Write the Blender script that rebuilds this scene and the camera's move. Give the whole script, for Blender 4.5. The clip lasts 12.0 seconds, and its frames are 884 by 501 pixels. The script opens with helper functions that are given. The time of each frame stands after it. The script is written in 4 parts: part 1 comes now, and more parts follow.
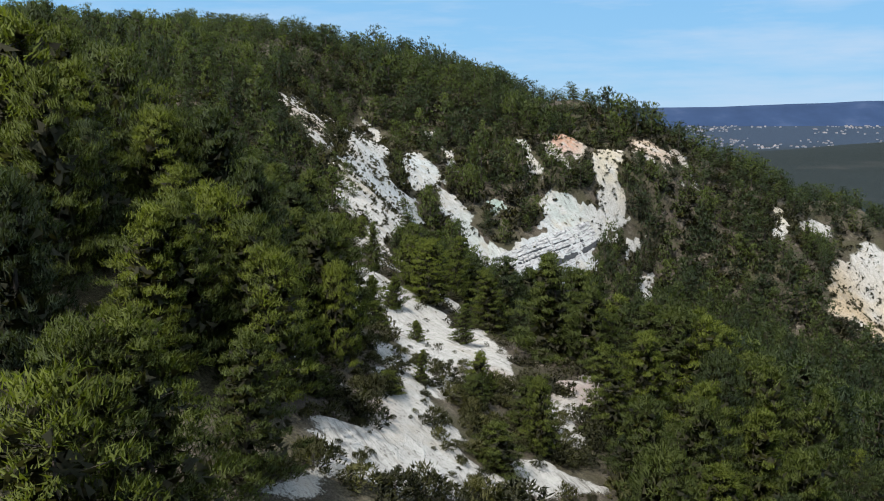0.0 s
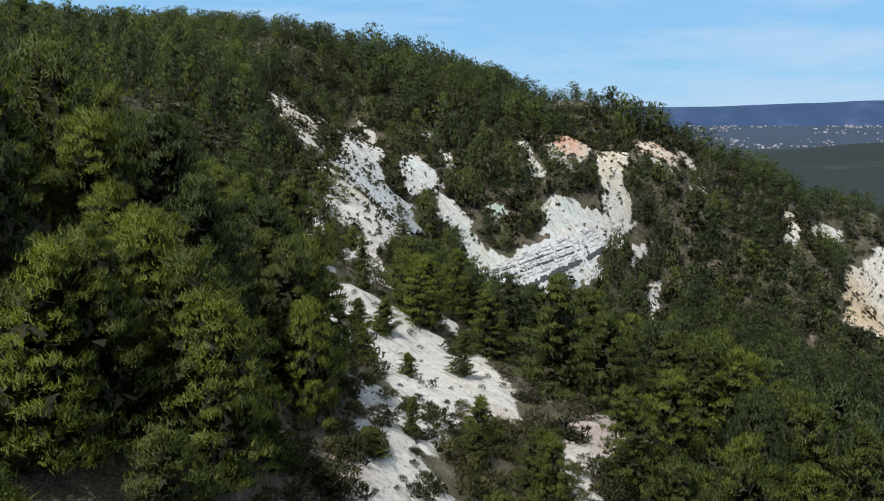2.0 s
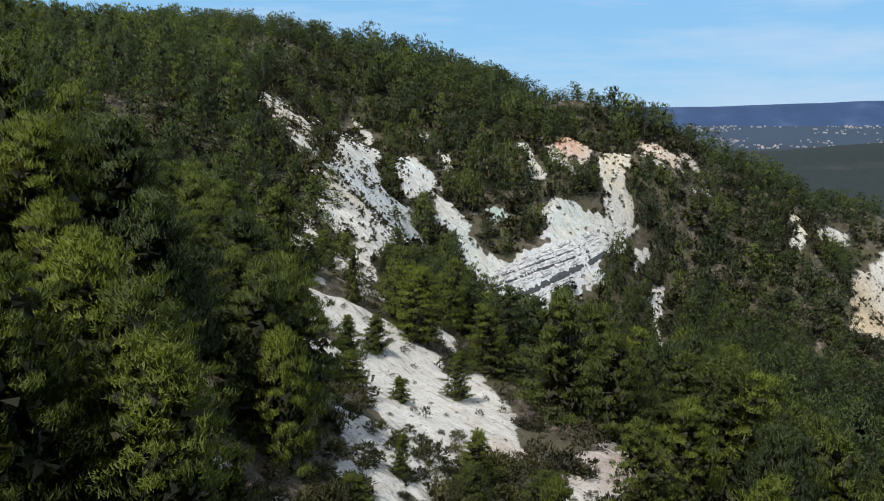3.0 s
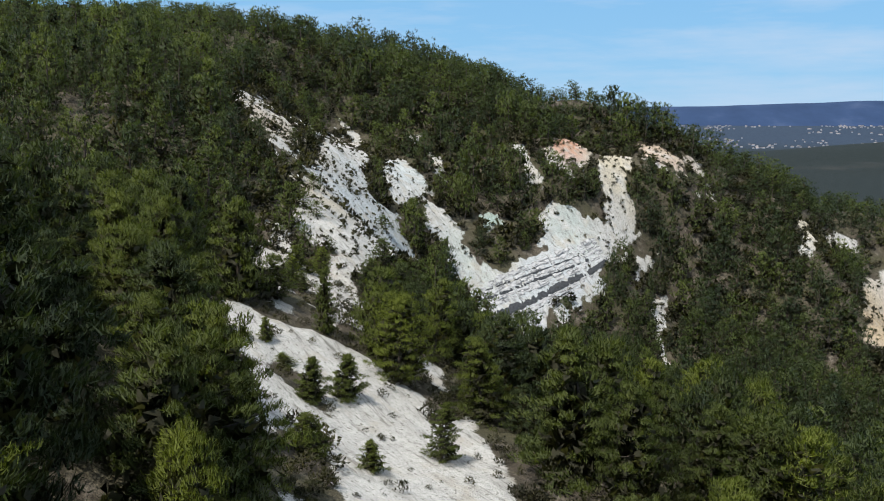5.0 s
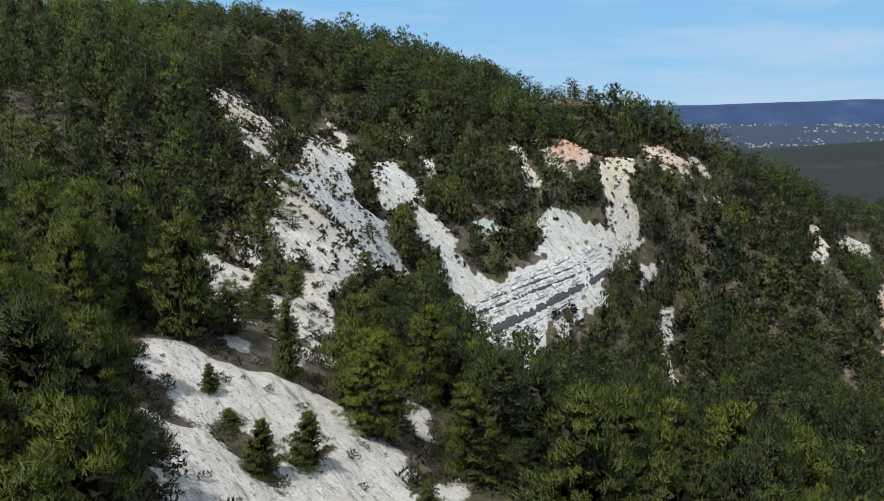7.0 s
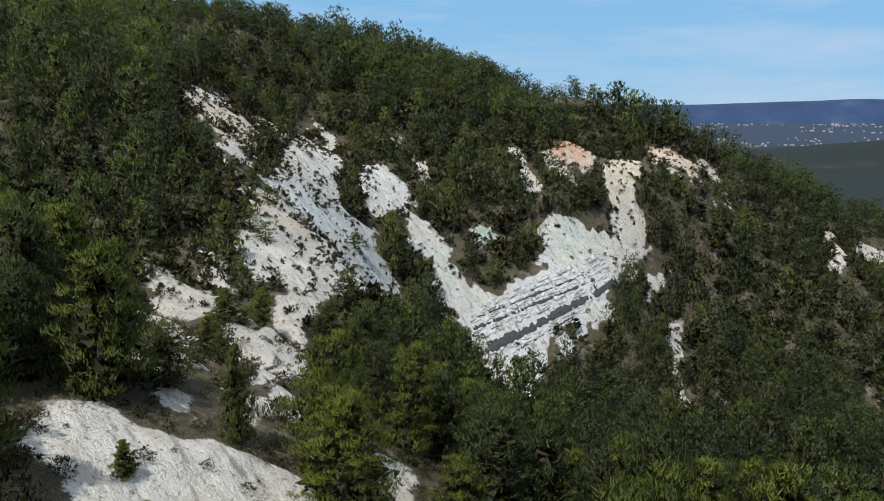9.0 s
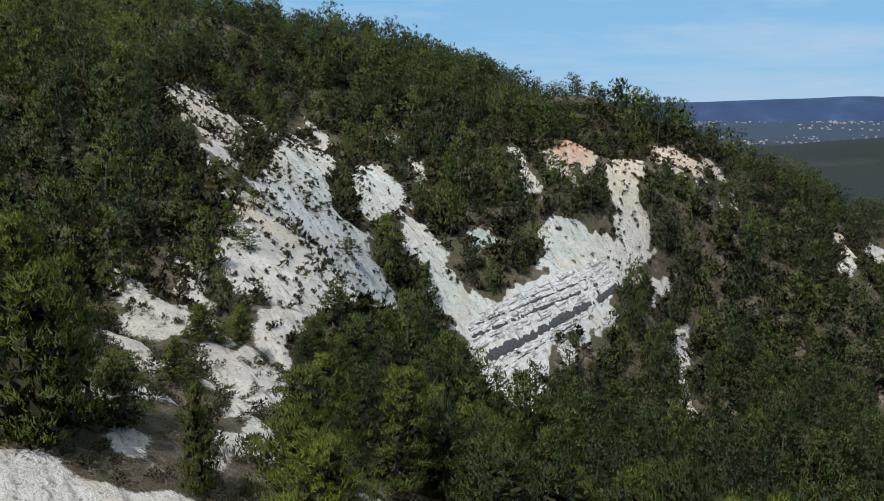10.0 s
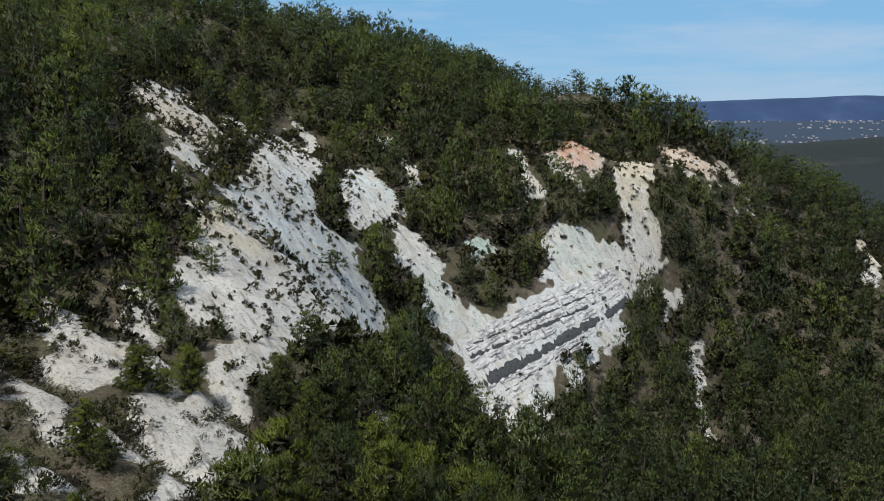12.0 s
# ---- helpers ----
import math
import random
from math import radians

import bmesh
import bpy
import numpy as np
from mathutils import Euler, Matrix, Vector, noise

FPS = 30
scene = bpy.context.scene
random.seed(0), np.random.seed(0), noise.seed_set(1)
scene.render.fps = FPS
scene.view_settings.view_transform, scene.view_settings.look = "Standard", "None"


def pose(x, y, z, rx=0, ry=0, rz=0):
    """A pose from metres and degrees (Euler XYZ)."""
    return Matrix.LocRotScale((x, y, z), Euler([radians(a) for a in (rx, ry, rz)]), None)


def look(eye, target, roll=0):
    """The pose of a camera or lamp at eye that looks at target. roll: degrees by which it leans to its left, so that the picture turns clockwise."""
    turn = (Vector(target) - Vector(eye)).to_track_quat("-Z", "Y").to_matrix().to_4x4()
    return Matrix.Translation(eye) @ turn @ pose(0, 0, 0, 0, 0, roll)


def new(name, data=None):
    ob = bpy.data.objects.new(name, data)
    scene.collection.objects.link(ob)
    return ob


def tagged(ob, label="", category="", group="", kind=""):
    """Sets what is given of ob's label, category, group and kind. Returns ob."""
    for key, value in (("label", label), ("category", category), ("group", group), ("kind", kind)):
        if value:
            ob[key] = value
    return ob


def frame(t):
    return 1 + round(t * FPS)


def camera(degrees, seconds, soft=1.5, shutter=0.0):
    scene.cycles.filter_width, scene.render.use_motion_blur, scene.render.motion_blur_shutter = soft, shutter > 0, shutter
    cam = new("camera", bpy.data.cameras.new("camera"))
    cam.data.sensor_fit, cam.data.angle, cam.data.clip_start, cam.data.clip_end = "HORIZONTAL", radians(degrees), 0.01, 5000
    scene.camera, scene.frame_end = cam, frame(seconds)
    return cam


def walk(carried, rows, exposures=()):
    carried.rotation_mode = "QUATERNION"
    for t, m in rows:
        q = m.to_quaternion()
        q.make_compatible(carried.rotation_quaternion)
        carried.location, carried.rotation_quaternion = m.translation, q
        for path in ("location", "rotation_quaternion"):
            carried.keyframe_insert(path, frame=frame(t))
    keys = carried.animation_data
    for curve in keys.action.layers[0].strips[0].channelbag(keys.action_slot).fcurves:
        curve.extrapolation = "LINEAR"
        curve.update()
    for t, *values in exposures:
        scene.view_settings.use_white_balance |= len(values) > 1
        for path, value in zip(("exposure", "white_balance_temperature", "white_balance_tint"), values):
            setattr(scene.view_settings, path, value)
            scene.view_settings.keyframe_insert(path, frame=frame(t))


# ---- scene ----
cam = camera(57.9, 12.0, soft=1.0)
PATH = [
    (0, (0.131, 2.491, 99.33), (0.132, 4.464, 98.999), 0.1),
    (0.5, (0.192, 4.376, 99.408), (0.192, 6.348, 99.077), 0.2),
    (1, (0.275, 6.417, 99.495), (0.275, 8.389, 99.164), 0.2),
    (1.5, (0.4, 8.895, 99.615), (0.401, 10.868, 99.283), 0.1),
    (2, (0.484, 11.323, 99.693), (0.486, 13.295, 99.361), 0.1),
    (2.5, (0.624, 13.763, 99.822), (0.627, 15.735, 99.489), 0.2),
    (3, (0.824, 16.405, 99.979), (0.828, 18.377, 99.646), 0.2),
    (3.2, (0.849, 17.377, 100.013), (0.854, 19.349, 99.678), 0.2),
    (5, (1.608, 27.459, 100.251), (1.626, 29.431, 99.916), 0.3),
    (5.5, (1.858, 30.28, 100.278), (1.878, 32.251, 99.941), 0.2),
    (6, (2.065, 33.061, 100.28), (2.089, 35.032, 99.944), 0.3),
    (6.5, (2.271, 35.889, 100.33), (2.297, 37.86, 99.992), 0.2),
    (7, (2.538, 38.71, 100.357), (2.566, 40.682, 100.02), 0.2),
    (9, (3.259, 50.381, 100.459), (3.296, 52.351, 100.12), 0.3),
    (9.5, (3.431, 53.461, 100.508), (3.471, 55.432, 100.166), 0.3),
    (10, (3.588, 56.572, 100.548), (3.63, 58.542, 100.204), 0.2),
    (10.5, (3.724, 59.603, 100.567), (3.766, 61.573, 100.223), 0.2),
    (11, (3.895, 62.524, 100.543), (3.939, 64.493, 100.198), 0.2),
    (11.5, (4.243, 65.541, 100.511), (4.287, 67.51, 100.167), 0.2),
    (12, (4.413, 68.405, 100.447), (4.458, 70.375, 100.103), 0.1),
]
walk(cam, [(t, look(eye, target, roll)) for t, eye, target, roll in PATH], [(0.0, 0.78), (5.0, 0.74), (9.0, 0.63), (12.0, 0.53)])

# ---- light ----
SUN_TO = Vector((-0.30, -0.36, 0.88)).normalized()
world = bpy.data.worlds.new("world")
scene.world = world
world.use_nodes = True
wn = world.node_tree.nodes
wl = world.node_tree.links
sky = wn.new("ShaderNodeTexSky")
sky.sky_type = "NISHITA"
sky.sun_disc = False
sky.sun_elevation = math.asin(SUN_TO.z)
sky.sun_rotation = math.atan2(SUN_TO.x, SUN_TO.y)
sky.air_density, sky.dust_density, sky.ozone_density = 1.0, 0.0, 3.0
wn["Background"].inputs["Strength"].default_value = 0.085
sun = new("sun", bpy.data.lights.new("sun", "SUN"))
sun.data.energy, sun.data.angle, sun.data.color = 4.4, radians(0.5), (1.0, 0.952, 0.865)
sun.matrix_world = look(SUN_TO * 300, (0, 0, 0))


# ---- materials ----
def material(name, rough=0.9):
    m = bpy.data.materials.new(name)
    m.use_nodes = True
    b = m.node_tree.nodes["Principled BSDF"]
    b.inputs["Roughness"].default_value = rough
    b.inputs["Specular IOR Level"].default_value = 0.15
    return m, m.node_tree.nodes, m.node_tree.links, b


def noise_node(n, l, scale, detail=4.0, rough=0.55, coord=None):
    t = n.new("ShaderNodeTexNoise")
    t.inputs["Scale"].default_value, t.inputs["Detail"].default_value, t.inputs["Roughness"].default_value = scale, detail, rough
    if coord is not None:
        l.new(coord, t.inputs["Vector"])
    return t.outputs["Fac"]


def ramp(n, l, fac, stops):
    r = n.new("ShaderNodeValToRGB")
    e = r.color_ramp.elements
    while len(e) < len(stops):
        e.new(0.5)
    for k, (p, c) in zip(e, stops):
        k.position, k.color = p, (*c, 1.0)
    l.new(fac, r.inputs[0])
    return r.outputs[0]


def mix(n, l, fac, a, b, blend="MIX"):
    x = n.new("ShaderNodeMix")
    x.data_type, x.blend_type = "RGBA", blend
    for socket, v in zip((x.inputs[0], x.inputs[6], x.inputs[7]), (fac, a, b)):
        if isinstance(v, (int, float)):
            socket.default_value = v
        elif isinstance(v, tuple):
            socket.default_value = (*v, 1.0)
        else:
            l.new(v, socket)
    return x.outputs[2]


def math_node(n, l, op, a, b=0.0):
    x = n.new("ShaderNodeMath")
    x.operation = op
    for socket, v in zip(x.inputs, (a, b)):
        if isinstance(v, (int, float)):
            socket.default_value = v
        else:
            l.new(v, socket)
    return x.outputs[0]


def bump(n, l, b, height, strength, distance):
    x = n.new("ShaderNodeBump")
    x.inputs["Strength"].default_value, x.inputs["Distance"].default_value = strength, distance
    l.new(height, x.inputs["Height"])
    l.new(x.outputs[0], b.inputs["Normal"])


def thin_cloud_and_fill():
    """Wisps of high cloud over the clear sky, and an unseen bright layer overhead for fill light."""
    at = wn.new("ShaderNodeTexCoord").outputs["Generated"]
    stretch = wn.new("ShaderNodeMapping")
    stretch.inputs["Scale"].default_value = (2.2, 2.2, 16.0)
    stretch.inputs["Rotation"].default_value = (0.0, radians(5), 0.0)
    wl.new(at, stretch.inputs["Vector"])
    f = noise_node(wn, wl, 1.6, 7, 0.6, stretch.outputs[0])
    veil = ramp(wn, wl, f, [(0.44, (0, 0, 0)), (0.72, (0.7, 0.7, 0.7))])
    blue = mix(wn, wl, 0.85, sky.outputs[0], (1.6, 3.65, 6.0))
    low = mix(wn, wl, veil, blue, (3.9, 4.9, 6.2))
    # a bright layer overhead, out of view, is added to lift the shadows
    up = wn.new("ShaderNodeSeparateXYZ")
    wl.new(at, up.inputs[0])
    fill_sheet = ramp(wn, wl, math_node(wn, wl, "ADD", up.outputs["Z"], math_node(wn, wl, "MULTIPLY", f, 0.3)), [(0.42, (0, 0, 0)), (0.80, (0.85, 0.85, 0.85))])
    wl.new(mix(wn, wl, fill_sheet, low, (9.2, 9.9, 10.8)), wn["Background"].inputs["Color"])


thin_cloud_and_fill()


def ground_material():
    m, n, l, b = material("ground", 0.95)
    pos = n.new("ShaderNodeNewGeometry").outputs["Position"]
    bare = n.new("ShaderNodeAttribute")
    bare.attribute_name = "bare"
    tint = n.new("ShaderNodeAttribute")
    tint.attribute_name = "tint"
    big = noise_node(n, l, 0.11, 5, 0.6, pos)
    mid = noise_node(n, l, 0.7, 6, 0.65, pos)
    fine = noise_node(n, l, 5.0, 4, 0.7, pos)
    rock = mix(n, l, 1.0, tint.outputs["Color"], ramp(n, l, mid, [(0.3, (0.80, 0.79, 0.77)), (0.5, (0.96, 0.96, 0.95)), (0.7, (1.06, 1.05, 1.04))]), "MULTIPLY")
    # rills run down the slope; the noise that sinks them also darkens them
    turned = n.new("ShaderNodeMapping")
    turned.inputs["Rotation"].default_value = (0, 0, radians(-36.9))
    l.new(pos, turned.inputs["Vector"])
    drawn = n.new("ShaderNodeMapping")
    drawn.inputs["Scale"].default_value = (1.0, 0.14, 0.3)
    l.new(turned.outputs[0], drawn.inputs["Vector"])
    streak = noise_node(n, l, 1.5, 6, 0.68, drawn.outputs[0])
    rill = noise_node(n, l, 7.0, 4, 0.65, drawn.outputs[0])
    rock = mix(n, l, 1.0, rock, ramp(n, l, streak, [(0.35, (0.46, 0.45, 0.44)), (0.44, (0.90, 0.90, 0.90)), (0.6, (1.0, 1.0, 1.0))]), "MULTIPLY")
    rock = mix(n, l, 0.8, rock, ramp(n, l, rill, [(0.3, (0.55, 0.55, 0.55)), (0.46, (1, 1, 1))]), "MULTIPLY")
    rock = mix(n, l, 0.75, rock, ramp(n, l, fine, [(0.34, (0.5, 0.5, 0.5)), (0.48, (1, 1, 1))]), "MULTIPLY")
    dirt = noise_node(n, l, 0.33, 5, 0.62, pos)
    rock = mix(n, l, ramp(n, l, dirt, [(0.34, (0.6, 0.6, 0.6)), (0.47, (0, 0, 0))]), rock, (0.27, 0.245, 0.205))
    speck = noise_node(n, l, 3.2, 2, 0.5, pos)
    rock = mix(n, l, ramp(n, l, speck, [(0.33, (0.8, 0.8, 0.8)), (0.37, (0, 0, 0))]), rock, (0.11, 0.105, 0.09))
    soil = ramp(n, l, mid, [(0.3, (0.032, 0.028, 0.021)), (0.52, (0.064, 0.055, 0.043)), (0.72, (0.16, 0.145, 0.125))])
    grass = ramp(n, l, fine, [(0.35, (0.030, 0.031, 0.019)), (0.7, (0.085, 0.078, 0.048))])
    floor = mix(n, l, ramp(n, l, big, [(0.4, (0, 0, 0)), (0.6, (1, 1, 1))]), soil, grass)
    floor = mix(n, l, 0.8, floor, ramp(n, l, noise_node(n, l, 9.0, 3, 0.7, pos), [(0.38, (0.35, 0.35, 0.35)), (0.6, (1.3, 1.25, 1.2))]), "MULTIPLY")
    edge = math_node(n, l, "ADD", bare.outputs["Fac"], math_node(n, l, "MULTIPLY", math_node(n, l, "SUBTRACT", fine, 0.5), 0.9))
    edge = ramp(n, l, edge, [(0.38, (0, 0, 0)), (0.55, (1, 1, 1))])
    far = n.new("ShaderNodeAttribute")
    far.attribute_name = "far"
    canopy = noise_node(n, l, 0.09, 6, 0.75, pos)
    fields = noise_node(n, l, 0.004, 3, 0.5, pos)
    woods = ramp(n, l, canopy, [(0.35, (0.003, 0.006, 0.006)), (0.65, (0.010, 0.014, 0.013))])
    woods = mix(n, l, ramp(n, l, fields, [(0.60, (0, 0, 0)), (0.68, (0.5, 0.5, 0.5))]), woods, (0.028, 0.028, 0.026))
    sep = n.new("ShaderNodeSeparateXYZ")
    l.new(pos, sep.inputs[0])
    # haze put into the colour: ground turns bluer with distance past 2500 m
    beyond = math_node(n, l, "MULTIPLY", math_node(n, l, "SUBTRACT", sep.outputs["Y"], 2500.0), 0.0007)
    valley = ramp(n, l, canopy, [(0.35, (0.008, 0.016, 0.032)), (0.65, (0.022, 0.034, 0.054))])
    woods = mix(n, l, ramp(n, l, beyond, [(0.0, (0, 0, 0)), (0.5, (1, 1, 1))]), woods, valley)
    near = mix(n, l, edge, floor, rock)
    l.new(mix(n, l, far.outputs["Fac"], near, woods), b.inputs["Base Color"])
    h = math_node(n, l, "ADD", math_node(n, l, "MULTIPLY", mid, 0.6), math_node(n, l, "MULTIPLY", fine, 0.6))
    h = math_node(n, l, "ADD", h, math_node(n, l, "MULTIPLY", streak, 0.45))
    h = math_node(n, l, "ADD", h, math_node(n, l, "MULTIPLY", rill, 0.12))
    bump(n, l, b, h, 1.0, 0.32)
    return m


def plain_material(name, stops, scale, rough=0.9, strength=0.4, distance=0.05):
    m, n, l, b = material(name, rough)
    pos = n.new("ShaderNodeTexCoord").outputs["Object"]
    f = noise_node(n, l, scale, 5, 0.6, pos)
    l.new(ramp(n, l, f, stops), b.inputs["Base Color"])
    bump(n, l, b, f, strength, distance)
    return m


def foliage_material(name, dark, light, by_object):
    """Needles and leaves: a diffuse face that lets some light through; hue varies from plant to plant and from tuft to tuft."""
    m, n, l, b = material(name, 0.7)
    if by_object:
        shown = n.new("ShaderNodeSeparateColor")
        l.new(n.new("ShaderNodeObjectInfo").outputs["Color"], shown.inputs[0])
        plant = shown.outputs[0]
    else:
        a = n.new("ShaderNodeAttribute")
        a.attribute_name = "plant"
        plant = a.outputs["Fac"]
    tuft = n.new("ShaderNodeAttribute")
    tuft.attribute_name = "tuft"
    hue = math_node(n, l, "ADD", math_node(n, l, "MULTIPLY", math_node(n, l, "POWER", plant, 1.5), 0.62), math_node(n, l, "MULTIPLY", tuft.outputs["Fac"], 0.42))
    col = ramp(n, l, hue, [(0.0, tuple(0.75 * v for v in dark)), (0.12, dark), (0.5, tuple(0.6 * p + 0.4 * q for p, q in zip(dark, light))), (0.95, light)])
    # sprays inside the crown get a dark colour that stands in for shade
    inner_shade = math_node(n, l, "LESS_THAN", tuft.outputs["Fac"], -0.3)
    col = mix(n, l, inner_shade, col, (0.046, 0.045, 0.028))
    l.new(col, b.inputs["Base Color"])
    t = n.new("ShaderNodeBsdfTranslucent")
    l.new(mix(n, l, 1.0, col, (1.3, 1.4, 0.6), "MULTIPLY"), t.inputs["Color"])
    s = n.new("ShaderNodeMixShader")
    s.inputs[0].default_value = 0.4
    l.new(b.outputs[0], s.inputs[1])
    l.new(t.outputs[0], s.inputs[2])
    l.new(s.outputs[0], n["Material Output"].inputs[0])
    return m


GROUND = ground_material()
BARK = plain_material("bark", [(0.3, (0.03, 0.025, 0.02)), (0.7, (0.085, 0.07, 0.06))], 6.0)
NEEDLES = ((0.027, 0.038, 0.023), (0.112, 0.132, 0.023))
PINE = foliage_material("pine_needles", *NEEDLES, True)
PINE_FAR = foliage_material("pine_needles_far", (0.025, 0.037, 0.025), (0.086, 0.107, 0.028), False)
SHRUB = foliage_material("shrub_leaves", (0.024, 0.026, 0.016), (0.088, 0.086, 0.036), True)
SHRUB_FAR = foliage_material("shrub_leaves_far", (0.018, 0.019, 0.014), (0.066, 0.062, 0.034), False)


def bedded_material():
    """Pale limestone in thin courses that dip with the scarp, with dark partings and joints."""
    m, n, l, b = material("pale_limestone", 0.95)
    pos = n.new("ShaderNodeNewGeometry").outputs["Position"]

    def along(way):
        d = n.new("ShaderNodeVectorMath")
        d.operation = "DOT_PRODUCT"
        l.new(pos, d.inputs[0])
        d.inputs[1].default_value = way
        return d.outputs["Value"]

    def pattern(run, rise, scale, detail):
        c = n.new("ShaderNodeCombineXYZ")
        l.new(math_node(n, l, "MULTIPLY", along((0.773, 0.634, 0.0)), run), c.inputs[0])
        l.new(math_node(n, l, "MULTIPLY", along((-0.175, -0.144, 1.0)), rise), c.inputs[2])
        return noise_node(n, l, scale, detail, 0.6, c.outputs[0])

    stain = noise_node(n, l, 0.9, 6, 0.65, pos)
    course, joint = pattern(0.28, 2.6, 1.3, 4), pattern(1.5, 0.35, 1.2, 4)
    col = ramp(n, l, stain, [(0.3, (0.18, 0.182, 0.19)), (0.5, (0.29, 0.293, 0.30)), (0.75, (0.37, 0.37, 0.37))])
    col = mix(n, l, ramp(n, l, course, [(0.42, (0.85, 0.85, 0.85)), (0.48, (0, 0, 0))]), col, (0.07, 0.072, 0.078))
    col = mix(n, l, ramp(n, l, joint, [(0.38, (0.8, 0.8, 0.8)), (0.42, (0, 0, 0))]), col, (0.08, 0.082, 0.085))
    l.new(col, b.inputs["Base Color"])
    h = math_node(n, l, "ADD", math_node(n, l, "ADD", course, joint), math_node(n, l, "MULTIPLY", stain, 0.5))
    bump(n, l, b, h, 1.0, 0.35)
    return m


LIMESTONE = bedded_material()
SHALE = plain_material("dark_shale", [(0.3, (0.016, 0.018, 0.021)), (0.7, (0.04, 0.043, 0.048))], 2.5, 0.9, 0.8, 0.12)


# ---- the lie of the land ----
BASE = (83.49, -31.89, 0.98, 0.48, 0.01, 1.22)
MOUNDS = [
    (44, 205, 12, 9.1), (100, 228, 12, 11.8), (-66, 169, 29, 14.0), (99, 258, 15, 18.0), (13, 254, 17, 17.4), (-17, 288, 18, 12.6),
    (143, 271, 13, 10.7), (59, 230, 12, 18.9), (-7, 176, 12, 9.1), (-27, 65, 30, 10.4), (13, 296, 16, 6.9), (16, 91, 22, 5.9),
    (-39, 244, 20, 11.3), (34, 227, 12, 19.4), (133, 286, 29, 18.9), (37, 296, 23, 22.5), (1, 149, 17, 7.7), (-74, 285, 47, 19.2),
    (70, 255, 13, 21.5), (48, 267, 12, 17.6),
]
HOLLOWS = [
    (4, 158, 21, -2.6), (33, 217, 12, -10.3), (-110, 355, 28, -15.9), (132, 232, 15, -13.4), (112, 141, 37, -12.0), (57, 213, 12, -18.3),
    (57, 184, 12, -7.4), (40, 188, 12, -11.9), (14, 130, 14, -12.3), (-5, 77, 12, -7.4), (-34, 86, 12, -7.3), (6, 174, 17, -25.2),
    (-72, 167, 15, -11.5), (45, 152, 20, -13.3), (66, 55, 70, -11.4), (-37, 122, 20, -8.9), (-24, 231, 12, -10.3), (8, 98, 12, -7.0),
    (0, 53, 12, -3.2), (90, 191, 12, -12.3), (-130, 130, 40, -16), (-125, 250, 35, -12),
]


def lattice(i, j, seed):
    h = (i.astype(np.int64) * 374761393 + j.astype(np.int64) * 668265263 + seed * 1442695041) & 0x7FFFFFFF
    h = ((h ^ (h >> 13)) * 1274126177) & 0x7FFFFFFF
    return ((h ^ (h >> 16)) & 0xFFFF) / 65535.0


def value_noise(x, y, seed=0):
    i, j = np.floor(x), np.floor(y)
    u, v = x - i, y - j
    u, v = u * u * (3 - 2 * u), v * v * (3 - 2 * v)
    a, b = lattice(i, j, seed), lattice(i + 1, j, seed)
    c, d = lattice(i, j + 1, seed), lattice(i + 1, j + 1, seed)
    return (a * (1 - u) + b * u) * (1 - v) + (c * (1 - u) + d * u) * v


def fbm(x, y, seed=0, octaves=4):
    total, size = 0.0 * x, 0.5
    for k in range(octaves):
        total = total + size * value_noise(x * 2**k + 17.3 * k, y * 2**k - 9.1 * k, seed + k)
        size *= 0.5
    return total


def ease(lo, hi, v):
    t = np.clip((v - lo) / (hi - lo), 0, 1)
    return t * t * (3 - 2 * t)


def hill(x, y):
    u, v = x / 100, (np.clip(y, -150, 380) - 150) / 100
    z = BASE[0] + BASE[1] * u + BASE[2] * v + BASE[3] * u * v + BASE[4] * u * u + BASE[5] * v * v
    for a, b, s, h in MOUNDS + HOLLOWS:
        z = z + h * np.exp(-((x - a) ** 2 + (y - b) ** 2) / (2 * s * s))
    return z


def plain(x, y):
    rise = 62 * np.exp(-(((x - 1450) / 520) ** 2) - ((y - 2250) / 330) ** 2)
    return -22 + 14 * (fbm(x / 500, y / 500, 40) - 0.5) + 72 * ease(2500, 4300, y) + rise


def lay(x, y):
    """Height of the smooth ground: the hill, and the plain beyond it."""
    away = np.maximum(ease(325, 520, y), np.maximum(ease(170, 420, x), ease(130, 400, -x)))
    away = np.maximum(away, ease(120, 400, -y))
    return hill(np.clip(x, -300, 300), y) * (1 - away) + plain(x, y) * away


# outlines of the bare scars, in plan, and how overgrown each is
BARE = []
BARE.append(([(-41.9, 192.5), (-41.6, 202.4), (-36.2, 199.2), (-31.4, 200.7), (-24.8, 195.2), (-21.9, 189.1), (-22.5, 177.9), (-25.0, 170.7), (-28.5, 173.5), (-31.4, 173.9), (-35.7, 177.0)], 1.3))  # streaks
BARE.append(([(-28.2, 168.9), (-25.9, 167.1), (-22.6, 164.9), (-18.0, 159.8), (-16.7, 151.7), (-19.5, 152.5), (-23.7, 159.1)], 0.6))  # gully rib
BARE.append(([(-21.9, 189.1), (-22.3, 204.3), (-19.4, 203.5), (-13.5, 200.8), (-11.6, 187.2), (-8.4, 186.2), (-4.0, 189.1), (-4.9, 184.0), (-9.8, 171.7), (-5.6, 172.7), (-0.6, 178.4), (-3.7, 141.8), (-7.7, 142.0), (-7.9, 135.4), (-7.8, 127.4), (-10.0, 125.0), (-12.1, 132.0), (-16.2, 133.0), (-17.4, 135.4), (-17.8, 142.0), (-18.2, 150.2), (-21.2, 156.7), (-20.9, 170.7)], 0.45))  # slab
